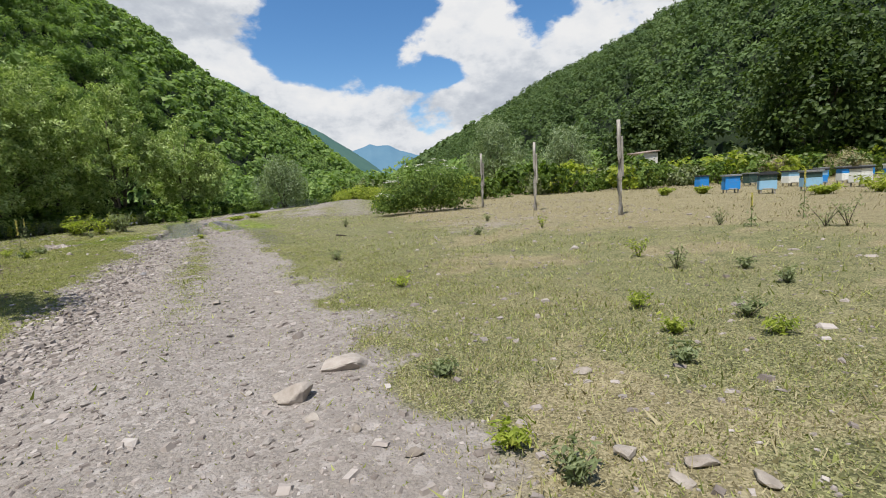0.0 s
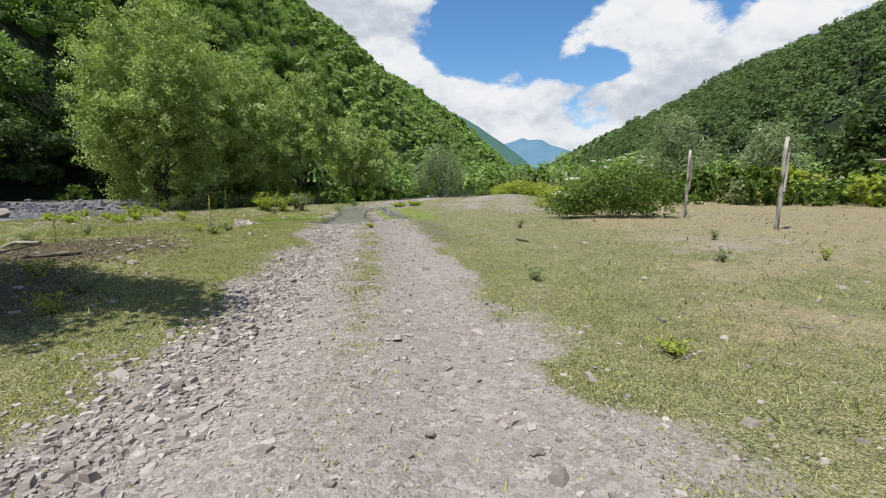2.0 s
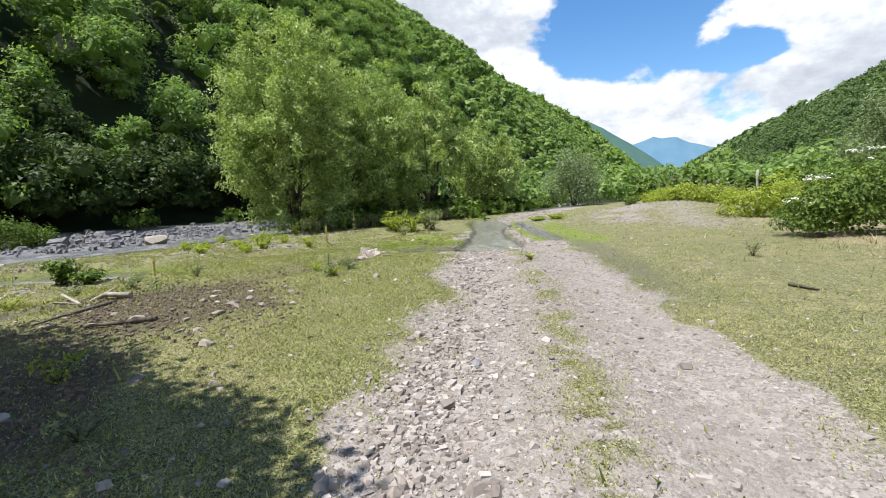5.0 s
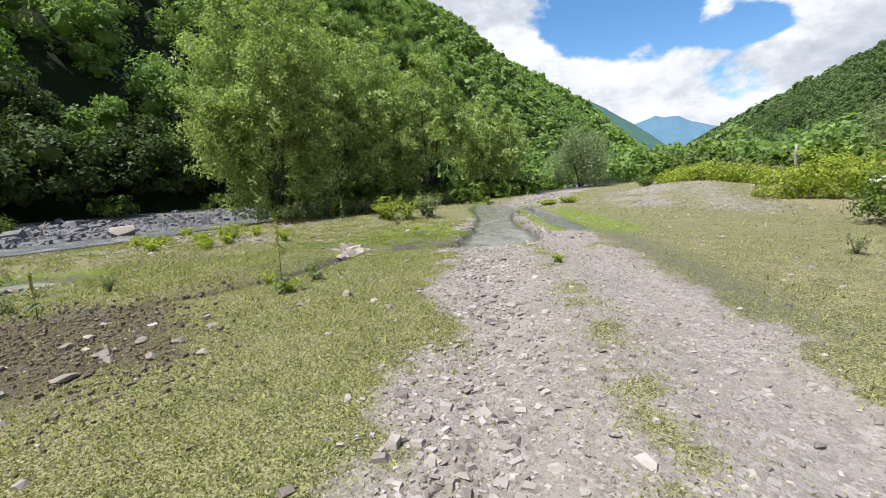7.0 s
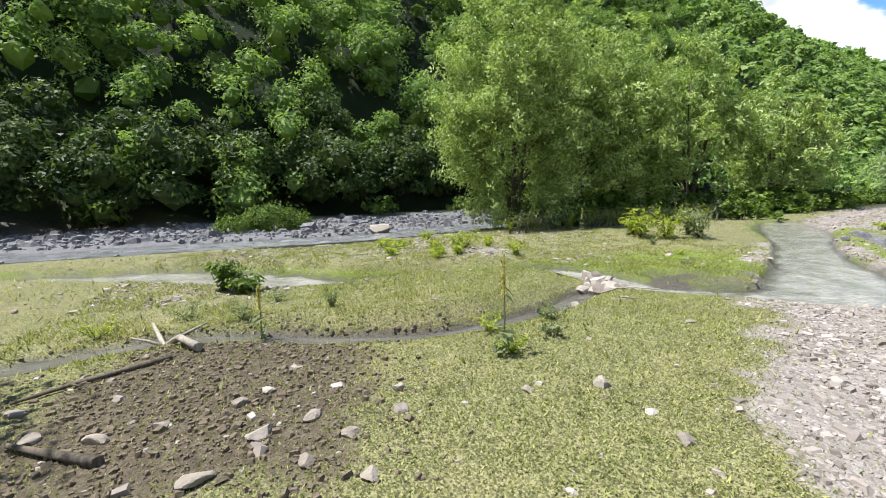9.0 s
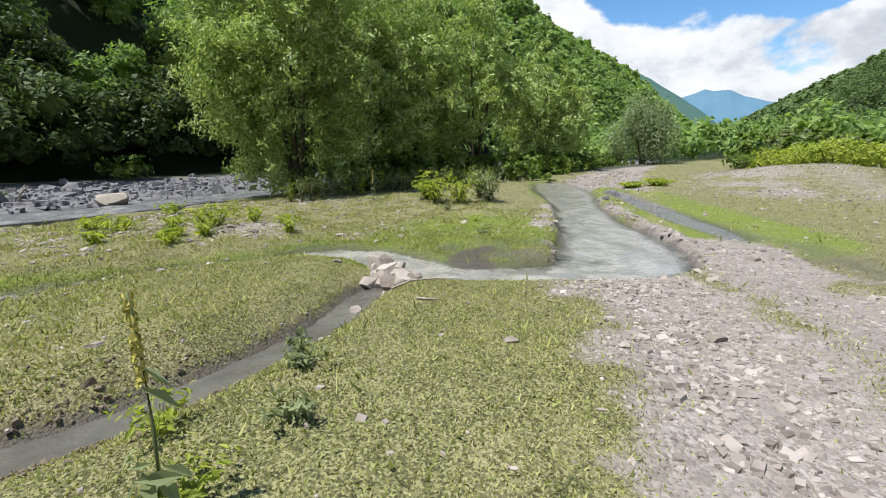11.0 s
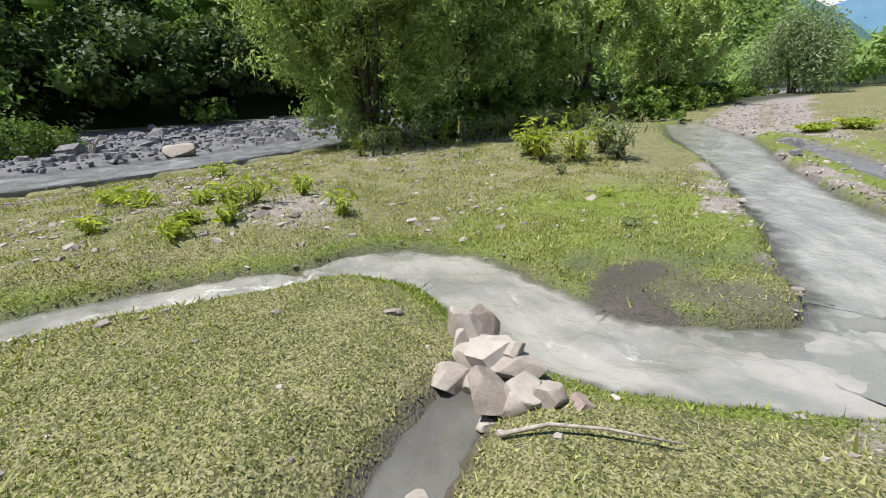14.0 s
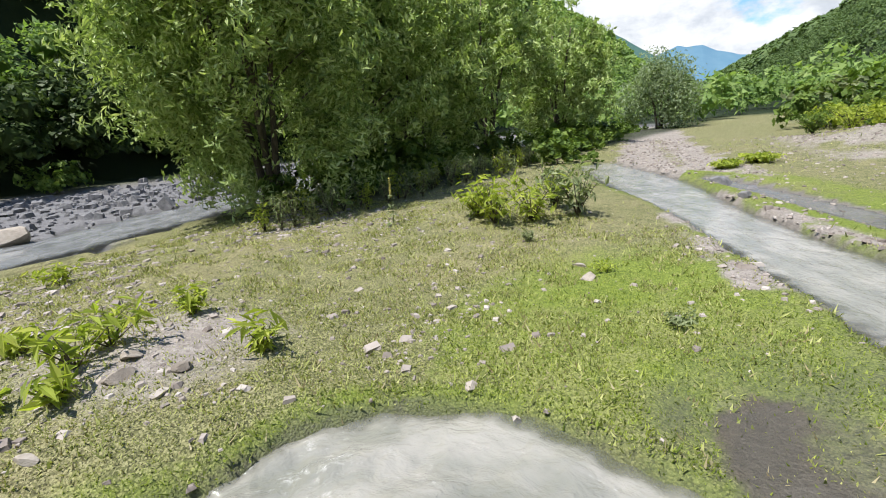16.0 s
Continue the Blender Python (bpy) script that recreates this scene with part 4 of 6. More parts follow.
s = slope_spots("left", -26, 110, 37, 82, 4.0, 71)
wood("near_hillside_wood", s, spread_of(len(s), 5, 9, 1), spread_of(len(s), 5.4, 8.0, 2), 1500, (0.28, 0.18), M["forest"], "dense green deciduous wood on the steep slope", 72, core=1, jitter=0.8, rise=0.6)
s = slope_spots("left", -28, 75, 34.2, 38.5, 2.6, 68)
# These leaves are darker than the slope's, to stand for the bank's shade.
wood("river_bank_wood", s, spread_of(len(s), 5.0, 8.0, 1), spread_of(len(s), 4.0, 6.0, 2), 1100, (0.27, 0.19), M["dark_tree"], "trees and undergrowth overhanging the river's far bank, leaves darkened as shade", 69, core=1, low=0.22)
s = slope_spots("left", -60, 150, 82, 165, 5.2, 73)
wood("upper_hillside_wood", s, spread_of(len(s), 5, 8, 1), spread_of(len(s), 5.5, 8.0, 2), 230, (0.74, 0.58), M["forest"], "dense green deciduous wood on the upper slope", 74, jitter=0.45, rise=0.5)
s = np.concatenate([slope_spots("left", 110, 420, 36, 82, 6.0, 75), slope_spots("left", 150, 420, 82, 165, 6.0, 76)])
wood("middle_hillside_wood", s, spread_of(len(s), 5, 8, 1), spread_of(len(s), 6, 9, 2), 140, (1.3, 1.1), M["forest"], "dense green wood further up the valley", 77, jitter=0.2)
s = slope_spots("left", 420, 1300, 40, 170, 13.0, 78)
wood("far_hillside_wood", s, spread_of(len(s), 6, 10, 1), spread_of(len(s), 13, 19, 2), 70, (4.0, 3.2), M["forest"], "distant green wood up the valley", 79)
s = slope_spots("right", 30, 200, 48, 125, 5.5, 81)
wood("field_side_wood", s, spread_of(len(s), 5, 9, 1), spread_of(len(s), 6, 8.5, 2), 430, (0.58, 0.46), M["dim_forest"], "dull green wood on the slope above the field", 82, (-0.963, -0.268), 0, 0.5)
s = np.concatenate([slope_spots("right", 60, 480, 125, 215, 7.5, 83), slope_spots("right", 200, 480, 44, 125, 7.0, 84)])
wood("sunny_hillside_wood", s, spread_of(len(s), 5, 9, 1), spread_of(len(s), 8, 11, 2), 190, (0.90, 0.70), M["dim_forest"], "dull green wood on the sunny upper slope", 85, (-0.963, -0.268), 0, 0.6)
s = slope_spots("right", 480, 1500, 44, 230, 15.0, 86)
wood("far_sunny_wood", s, spread_of(len(s), 6, 10, 1), spread_of(len(s), 14, 20, 2), 65, (4.4, 3.5), M["dim_forest"], "distant green wood on the sunny slope", 87, (-0.963, -0.268), 0, 0.2)
s = slope_spots("left", 62, 420, -60, 36, 7.0, 88)
s = s[(s[:, 0] * RIGHT[0] + s[:, 1] * RIGHT[1] < 46)]
wood("valley_floor_wood", s, spread_of(len(s), 3.5, 7, 1), spread_of(len(s), 5, 8, 2), 190, (0.66, 0.52), M["forest"], "low green trees across the valley floor", 89, (0.268, -0.963))


# ---------------------------------------------------------------- fence posts
def post(x, y, h, lean, turn, label, notch=True):
    z = at(x, y)
    t = thing("fence_post", Matrix.Translation((x, y, z)) @ pose(0, 0, 0, lean[0], lean[1], turn), label, "fence post", "fence posts")
    bm = bmesh.new()
    pts = [(0.004 * math.sin(5 * k), 0.004 * math.cos(4 * k), -0.25 + (h + 0.25) * k / 6) for k in range(7)]
    tube(bm, pts, [0.062, 0.060, 0.058, 0.057, 0.055, 0.053, 0.046], 6)
    part("shaft", bm, M["post"], t)
    if notch:
        bm = bmesh.new()
        box(bm, (0.05, 0.11, h * 0.42), Matrix.Translation((0.065, 0, h * 0.62)), 0.01)
        part("splint", bm, M["post"], t, "grey splint board nailed on")
        bm = bmesh.new()
        tube(bm, [(0.075 * math.cos(a), 0.075 * math.sin(a), h * 0.4 + 0.01 * math.sin(3 * a)) for a in np.linspace(0, 6.1, 12)], [0.006] * 12, 5)
        part("wire_tie", bm, M["rope"], t, "rusty wire tie")
    return t


post(6.6, 10.13, 2.45, (0, -1), 20, "weathered grey wooden post spliced with a board")
post(4.72, 13.29, 2.25, (0, 1), -15, "pale weathered wooden post with a wire tie")
post(2.93, 16.63, 2.20, (1, 0), 40, "thin grey wooden post with a wire tie")
post(-2.5, 26.6, 1.85, (0, 0), 10, "pale weathered wooden post at the thicket", False)


# ---------------------------------------------------------------- beehives
def hive(x, y, turn, body, second, lid, label, h=0.50):
    z = at(x, y)
    t = thing("beehive", Matrix.Translation((x, y, z)) @ pose(0, 0, 0, 0, 0, turn), label, "beehive", "beehives in the field")
    for sx in (-0.2, 0.2):
        for sy in (-0.17, 0.17):
            part("leg", box(bmesh.new(), (0.04, 0.04, 0.16), Matrix.Translation((sx, sy, 0.07)), 0.004), M["post"], t)
    part("lower_box", box(bmesh.new(), (0.52, 0.44, h * 0.62), Matrix.Translation((0, 0, 0.14 + h * 0.31)), 0.008), M[body], t)
    part("upper_box", box(bmesh.new(), (0.50, 0.42, h * 0.38), Matrix.Translation((0, 0, 0.142 + h * 0.81)), 0.008), M[second], t)
    part("entrance_board", box(bmesh.new(), (0.3, 0.1, 0.02), Matrix.Translation((0, -0.27, 0.17)), 0.003), M["post"], t)
    part("roof", box(bmesh.new(), (0.58, 0.50, 0.07), Matrix.Translation((0, 0, 0.145 + h + 0.035)), 0.012), M[lid], t)
    return t


HIVES = [(14.4, 23.0, 10, "hive_blue", "hive_blue", "lid_dark"), (12.6, 16.6, -8, "hive_blue", "hive_blue", "tin"), (17.6, 24.5, 14, "hive_dark", "hive_dark", "tin"), (18.6, 24.6, 5, "hive_blue", "hive_dark", "lid_dark"),
         (13.0, 15.0, -20, "hive_pale", "hive_dark", "lid_dark"), (17.0, 20.2, 8, "hive_white", "hive_pale", "lid_dark"), (14.7, 15.4, -5, "hive_pale", "hive_dark", "tin"), (16.8, 18.2, 12, "hive_blue", "hive_pale", "lid_dark"), (22.4, 26.2, 3, "hive_blue", "hive_blue", "tin"),
         (25.6, 29.0, 10, "hive_white", "hive_white", "tin"), (18.9, 19.6, -6, "hive_white", "hive_blue", "lid_dark"), (16.8, 16.0, 15, "hive_white", "hive_white", "lid_dark"), (25.6, 27.2, 6, "hive_blue", "hive_blue", "tin"), (25.9, 26.0, -12, "hive_blue", "hive_white", "hive_white")]
for x, y, turn, a, b, c in HIVES:
    hive(x, y, turn, a, b, c, {"hive_blue": "bright blue wooden beehive on short legs", "hive_white": "white wooden beehive with a flat lid", "hive_dark": "dark green wooden beehive with a tin lid", "hive_pale": "pale blue two-box wooden beehive"}[a])


# ---------------------------------------------------------------- rocks and stones
def rock_mesh(name, size, seed, mat, detail=3, cuts=11):
    """An angular boulder: a ball cut by random planes, with worn edges."""
    r = random.Random(seed)
    bm = bmesh.new()
    bmesh.ops.create_icosphere(bm, subdivisions=detail, radius=1.0)
    for _ in range(cuts):
        nn = Vector((r.gauss(0, 1), r.gauss(0, 1), r.gauss(0, 0.9))).normalized()
        d = r.uniform(0.40, 0.74)
        for v in bm.verts:
            k = v.co.dot(nn) - d
            if k > 0:
                v.co -= nn * k * 0.995
    for v in bm.verts:
        q = noise.noise(v.co * 2.3 + Vector((seed, 0, 0)))
        v.co *= 1 + 0.035 * q
        v.co = Vector((v.co.x * size[0], v.co.y * size[1], v.co.z * size[2])) * 0.60
    bm.normal_update()
    me = bpy.data.meshes.new(name)
    bm.to_mesh(me)
    bm.free()
    me.materials.append(mat)
    return me


def rock(x, y, size, label, mat="rock", seed=1, turn=0.0, tilt=(0, 0), lift=None, name="stone", group="loose stones", detail=3):
    me = rock_mesh(name, size, seed, M[mat], detail)
    ob = new(name, me)
    z = at(x, y, size[2] * 0.16) if lift is None else lift
    ob.matrix_world = pose(x, y, z, tilt[0], tilt[1], turn)
    return tagged(ob, label, "stone", group)


# the heap of rocks that dams the ditch: x, y, height, sizes, turn, tilt
HEAP = [(-8.96, 9.10, 0.05, 0.27, 0.24, 0.26, 30, 10), (-8.92, 9.22, 0.09, 0.14, 0.22, 0.24, -35, 25), (-8.86, 9.00, 0.00, 0.14, 0.13, 0.20, 20, -12), (-8.61, 8.97, 0.09, 0.36, 0.28, 0.24, 55, 14),
        (-8.53, 9.05, 0.13, 0.30, 0.16, 0.12, 35, 22), (-8.45, 9.02, 0.08, 0.31, 0.17, 0.13, 40, 16), (-8.38, 8.80, 0.04, 0.30, 0.25, 0.25, 10, -6), (-8.28, 8.94, 0.09, 0.22, 0.18, 0.18, -20, 10),
        (-8.27, 8.86, 0.03, 0.15, 0.14, 0.16, 40, 20), (-8.19, 8.95, 0.03, 0.22, 0.18, 0.25, 5, -18), (-8.06, 9.05, 0.01, 0.26, 0.22, 0.23, 15, 8), (-8.69, 8.76, -0.03, 0.25, 0.20, 0.15, 60, 4), (-8.43, 8.53, -0.12, 0.26, 0.22, 0.08, 15, 2),
        (-8.16, 8.24, -0.06, 0.12, 0.09, 0.08, 30, 5), (-8.31, 8.72, -0.05, 0.13, 0.09, 0.08, 0, 6), (-8.20, 8.82, -0.05, 0.11, 0.09, 0.09, 50, 4),
        (-8.72, 9.06, -0.04, 0.34, 0.28, 0.24, 70, 0), (-8.50, 8.94, -0.06, 0.32, 0.28, 0.24, -50, 6), (-8.30, 9.02, -0.06, 0.32, 0.26, 0.22, 15, -8), (-8.13, 9.10, -0.08, 0.26, 0.22, 0.18, -30, 5)]
for i, (x, y, z, a, b, c, turn, tilt) in enumerate(HEAP):
    rock(x, y - 0.03, (a * 1.02, b * 1.02, c * 1.02), "pale tan angular stone in a heap damming the ditch" if i != 10 else "reddish stone of the heap at the edge of the stream", {10: "red_rock", 12: "grey_rock"}.get(i, "heap_rock"), 100 + i, turn, (tilt, -tilt * 0.6), z - 0.02, "boulder", "rock heap at the stream", 4)

LOOSE = [(2.75, -0.17, 0.11, 0.08, 0.05), (3.69, -0.18, 0.13, 0.12, 0.07), (3.84, -0.36, 0.13, 0.08, 0.05), (3.98, -0.24, 0.15, 0.10, 0.07), (4.15, -0.37, 0.12, 0.10, 0.06),
         (2.10, 0.20, 0.10, 0.08, 0.05), (2.41, 0.05, 0.08, 0.07, 0.05), (0.60, 9.2, 0.30, 0.18, 0.09), (3.69, 0.73, 0.12, 0.10, 0.05), (-3.04, 1.18, 0.20, 0.13, 0.06), (-2.72, 0.69, 0.18, 0.14, 0.08), (-2.18, 3.46, 0.14, 0.10, 0.05), (-1.63, 2.69, 0.14, 0.10, 0.09),
         (-0.53, 3.78, 0.15, 0.09, 0.05), (-0.79, 2.61, 0.13, 0.09, 0.06), (-0.26, 3.06, 0.20, 0.13, 0.05), (0.35, 3.47, 0.15, 0.12, 0.05), (-6.48, 4.28, 0.15, 0.09, 0.08), (-6.03, 4.42, 0.17, 0.13, 0.07), (-5.68, 4.63, 0.18, 0.10, 0.07), (-6.23, 5.28, 0.12, 0.10, 0.06), (-5.97, 5.21, 0.11, 0.09, 0.06),
         (-5.83, 4.87, 0.14, 0.12, 0.06), (-5.74, 4.12, 0.18, 0.15, 0.06), (-5.47, 4.91, 0.14, 0.10, 0.05), (-6.41, 3.55, 0.16, 0.12, 0.10), (-5.89, 6.05, 0.10, 0.09, 0.06), (-5.72, 6.53, 0.12, 0.12, 0.09), (-5.05, 6.49, 0.12, 0.12, 0.05), (-6.12, 4.70, 0.13, 0.10, 0.06), (-6.58, 4.47, 0.12, 0.10, 0.06),
         (-4.86, 3.65, 0.16, 0.13, 0.10), (-6.61, 3.17, 0.24, 0.10, 0.06), (-7.13, 2.90, 0.26, 0.09, 0.05), (-2.17, 3.37, 0.16, 0.12, 0.06), (-6.43, 8.16, 0.12, 0.12, 0.05), (-5.52, 9.31, 0.22, 0.15, 0.06), (-5.89, 8.64, 0.10, 0.09, 0.04), (-8.33, 8.38, 0.12, 0.09, 0.07), (-10.68, 12.66, 0.28, 0.18, 0.06), (-10.9, 12.95, 0.20, 0.14, 0.05),
         (-12.03, 8.21, 0.14, 0.11, 0.06), (-9.84, 8.18, 0.11, 0.09, 0.05), (-9.34, 8.80, 0.16, 0.12, 0.05), (-10.48, 10.28, 0.13, 0.11, 0.07), (-12.52, 6.87, 0.15, 0.11, 0.05), (-12.56, 7.17, 0.14, 0.12, 0.07), (-12.50, 8.75, 0.26, 0.17, 0.10), (-12.75, 8.95, 0.22, 0.15, 0.10), (-12.3, 9.15, 0.18, 0.14, 0.08), (-6.1, 11.15, 0.16, 0.12, 0.07), (-5.9, 10.85, 0.14, 0.10, 0.06), (-6.3, 10.75, 0.12, 0.10, 0.05)]
for i, (x, y, a, b, c) in enumerate(LOOSE):
    rock(x, y, (a * 0.95, b * 0.95, c * 0.95), "flat pale stone lying on the ground", "rock", 200 + i, 67 * i % 180, (6 * math.sin(i), 6 * math.cos(i * 1.7)), None, detail=3 if a > 0.13 else 2)
rock(1.88, 0.47, (0.24, 0.20, 0.17), "pale pinkish block of stone on the verge", "heap_rock", 260, 25, (3, -4), None)
rock(2.07, 0.92, (0.42, 0.30, 0.11), "broad pale stone half sunk in the verge", "heap_rock", 262, 40, (2, 3), None)
for i, (x, y, s) in enumerate([(-2.75, 4.9, 0.15), (-8.57, 9.90, 0.13), (-8.07, 9.93, 0.15), (-7.94, 10.0, 0.14), (-7.93, 10.20, 0.2), (-8.23, 9.98, 0.15), (-8.32, 10.2, 0.11), (-8.1, 10.35, 0.12), (-10.6, 19.6, 0.6), (-10.0, 19.2, 0.35), (-9.9, 17.5, 0.3)]):
    rock(x, y, (s, s * 0.75, s * 0.5), "dark wet stone at the water", "grey_rock", 300 + i, 50 * i, (4, 3), None, detail=2)
rock(-22.9, 9.1, (1.0, 0.8, 0.75), "large pale boulder in the river bed", "rock", 330, 20, (5, -8), None, "river_boulder", "")


def pebbles(name, spots, sizes, label, mat="pebble", flat=0.6, seed=1, sink=0.25):
    """Very many small angular stones in one mesh: each a cut, skewed block of its own."""
    r = np.random.default_rng(seed)
    n = len(spots)
    base = np.array([(a, b, c) for c in (-1, 1) for b in (-1, 1) for a in (-1, 1)], float)
    v = base[None] * (0.55 + 0.5 * r.random((n, 8, 3)))
    v[:, 4:, :2] *= (0.45 + 0.45 * r.random((n, 1, 2)))
    v *= np.stack([0.5 + 0.35 * r.random(n), 0.35 + 0.3 * r.random(n), flat * (0.3 + 0.4 * r.random(n))], 1)[:, None]
    v *= sizes[:, None, None]
    tx = r.normal(size=n) * 0.25
    c, s_ = np.cos(tx)[:, None], np.sin(tx)[:, None]
    v[..., 1], v[..., 2] = v[..., 1] * c - v[..., 2] * s_, v[..., 1] * s_ + v[..., 2] * c
    a = r.random(n) * 2 * np.pi
    c, s_ = np.cos(a)[:, None], np.sin(a)[:, None]
    v[..., 0], v[..., 1] = v[..., 0] * c - v[..., 1] * s_, v[..., 0] * s_ + v[..., 1] * c
    z = ground_z(spots[:, 0], spots[:, 1]) + sizes * flat * (0.45 - sink)
    v += np.stack([spots[:, 0], spots[:, 1], z], 1)[:, None]
    q = np.array([(4, 5, 7, 6), (0, 1, 5, 4), (1, 3, 7, 5), (3, 2, 6, 7), (2, 0, 4, 6)])
    f = (np.arange(n)[:, None, None] * 8 + q[None]).reshape(-1, 4)
    return tagged(new(name, raw_mesh(name, v.reshape(-1, 3), f, M[mat])), label, "gravel", kind="stuff")


def strew(n, x0, x1, y0, y1, chance, seed, first=None):
    r = np.random.default_rng(seed)
    p = np.stack([x0 + (x1 - x0) * r.random(n), y0 + (y1 - y0) * r.random(n)], 1)
    if first:
        p = p[r.random(n) < first(p[:, 0], p[:, 1])]
    return p[r.random(len(p)) < chance(p[:, 0], p[:, 1])]


def sizes_of(n, mid, sigma, lo, hi, seed):
    return np.clip(mid * np.exp(sigma * np.random.default_rng(seed).normal(size=n)), lo, hi)


def road_chance(x, y):
    m = masks(x, y)
    d, _, side = nearest(ROAD, x, y)
    coarse = 0.55 + 0.45 * np.exp(-((side + 0.95) / 0.55) ** 2)
    patch = 0.35 + 1.1 * value_noise(x, y, 1.3, 61)
    return m["gravel"] * (1 - m["wet"] * 0.6) * coarse * patch


p = strew(150000, -8, 5.2, -1.2, 13.0, road_chance, 401, lambda x, y: 1.0 * (nearest(np.c_[ROAD, ROAD[:, :1]][::6], x, y)[0] < 4.2))
lane = nearest(ROAD, p[:, 0], p[:, 1])[2]
grade = 0.62 + 0.55 * np.exp(-((lane + 0.95) / 0.50) ** 2) * smooth01((p[:, 1] + 0.2) / 1.5)
pebbles("road_gravel", p, sizes_of(len(p), 0.021, 0.55, 0.009, 0.075, 402) * grade, "loose grey and tan gravel on the track", flat=0.5, seed=403, sink=0.36)
p = strew(30000, -20, -2, 12.5, 34, lambda x, y: masks(x, y)["gravel"] * (1 - 0.6 * masks(x, y)["wet"]) * (0.3 + 0.5 * value_noise(x, y, 1.3, 61)), 404)
pebbles("far_road_gravel", p, sizes_of(len(p), 0.045, 0.4, 0.02, 0.12, 405), "loose gravel on the track beyond the ford", seed=406)


def bank_chance(x, y):
    d, (w,), side = nearest(ROAD, x, y)
    return np.exp(-((side + w - 0.48) / 0.30) ** 2) * smooth01((y + 1) / 1.5) * smooth01((6.5 - y) / 3) * (0.3 + 0.9 * value_noise(x, y, 1.1, 62))


p = strew(50000, -4, 3, -1, 7, bank_chance, 407)
pebbles("rut_rubble", p, sizes_of(len(p), 0.032, 0.45, 0.015, 0.09, 408), "heaped angular rubble along the wheel rut", flat=0.55, seed=409)


def meadow_chance(x, y):
    m = masks(x, y)
    return np.clip(0.14 + 0.35 * smooth01((x - 0.5) / 2) * smooth01((7 - y) / 4) + 0.75 * m["mud"] + 0.7 * m["gravel"] + 0.25 * m["dry"] + 0.35 * smooth01((value_noise(x, y, 0.6, 63) - 0.5) / 0.2), 0, 1) * (1 - m["wet"])


p = strew(22000, -19, 8, -1.5, 22, meadow_chance, 410)
pebbles("meadow_stones", p, sizes_of(len(p), 0.026, 0.55, 0.012, 0.11, 411), "small pale stones strewn over the grass", flat=0.5, seed=412, sink=0.38)
p = strew(25000, -18.5, -8.5, 2.0, 14.5, lambda x, y: (1 - masks(x, y)["wet"]) * (1 - 0.8 * masks(x, y)["lush"]) * smooth01((nearest(TORRENT, x, y)[0] - 0.7) / 0.3) * (0.01 + smooth01((-10.0 - x) / 1.5) * (0.15 + 0.84 * smooth01((value_noise(x, y, 0.55, 67) - 0.40) / 0.2))), 450)
pebbles("bank_stones", p, sizes_of(len(p), 0.026, 0.6, 0.012, 0.13, 451), "grey and tan stones on the far bank", flat=0.5, seed=452, sink=0.36)
p = strew(30000, -9.2, -3.0, 1.0, 6.8, lambda x, y: masks(x, y)["mud"] * (1 - masks(x, y)["wet"]), 416)
pebbles("mud_clods", p, sizes_of(len(p), 0.017, 0.5, 0.007, 0.05, 417), "crumbled brown mud clods on the trampled patch", "clod", 0.8, 418)
p = strew(8500, -35.0, -19.6, -35, 40, lambda x, y: (0.12 + 0.88 * smooth01((nearest(RIVER, x, y)[0] - 1.3) / 0.8)) * (x < -19.6 - 2.8 * smooth01((y - 9.5) / 5)), 413)
pebbles("river_stones", p, sizes_of(len(p), 0.13, 0.55, 0.05, 0.6, 414), "grey cobbles and boulders of the river bed", "grey_rock", 0.7, 415)


# ---------------------------------------------------------------- grass
def blades(name, spots, heights, width, mat, label, seed, lean=0.7):
    """Short blades of grass, one bent triangle each, too many to count."""
    r = np.random.default_rng(seed)
    n = len(spots)
    z = ground_z(spots[:, 0], spots[:, 1]) - 0.004
    root = np.stack([spots[:, 0], spots[:, 1], z], 1)
    a = r.random(n) * 2 * np.pi
    side = np.stack([np.cos(a), np.sin(a), np.zeros(n)], 1) * (width * (0.6 + 0.8 * r.random(n)))[:, None]
    b = r.random(n) * 2 * np.pi
    tip = np.stack([np.cos(b) * lean * r.random(n), np.sin(b) * lean * r.random(n), np.ones(n) * (0.5 + 0.5 * r.random(n))], 1) * heights[:, None]
    v = np.stack([root - side, root + side, root + tip], 1).reshape(-1, 3)
    return tagged(new(name, raw_mesh(name, v, np.arange(3 * n).reshape(n, 3), M[mat])), label, "grass", kind="stuff")


def walk_side(x, y):
    """How near a place is to the footway, 1 on it and falling off over some metres."""
    line = np.array([(3.1, -2.0), (0.4, 0.7), (-0.8, 2.1), (-2.3, 4.0), (-4.3, 5.4), (-5.8, 6.9), (-7.5, 7.7), (-9.0, 8.4)])
    d, _, _ = nearest(np.c_[line, line[:, :1]], x, y)
    return d


def turf_chance(x, y):
    m = masks(x, y)
    c = (1 - m["gravel"] * 0.96) * (1 - m["mud"] * 0.6) * (1 - m["wet"]) * (1 - 0.5 * m["dry"])
    return np.clip(c * (0.25 + 1.15 * value_noise(x, y, 1.7, 64)), 0, 1)


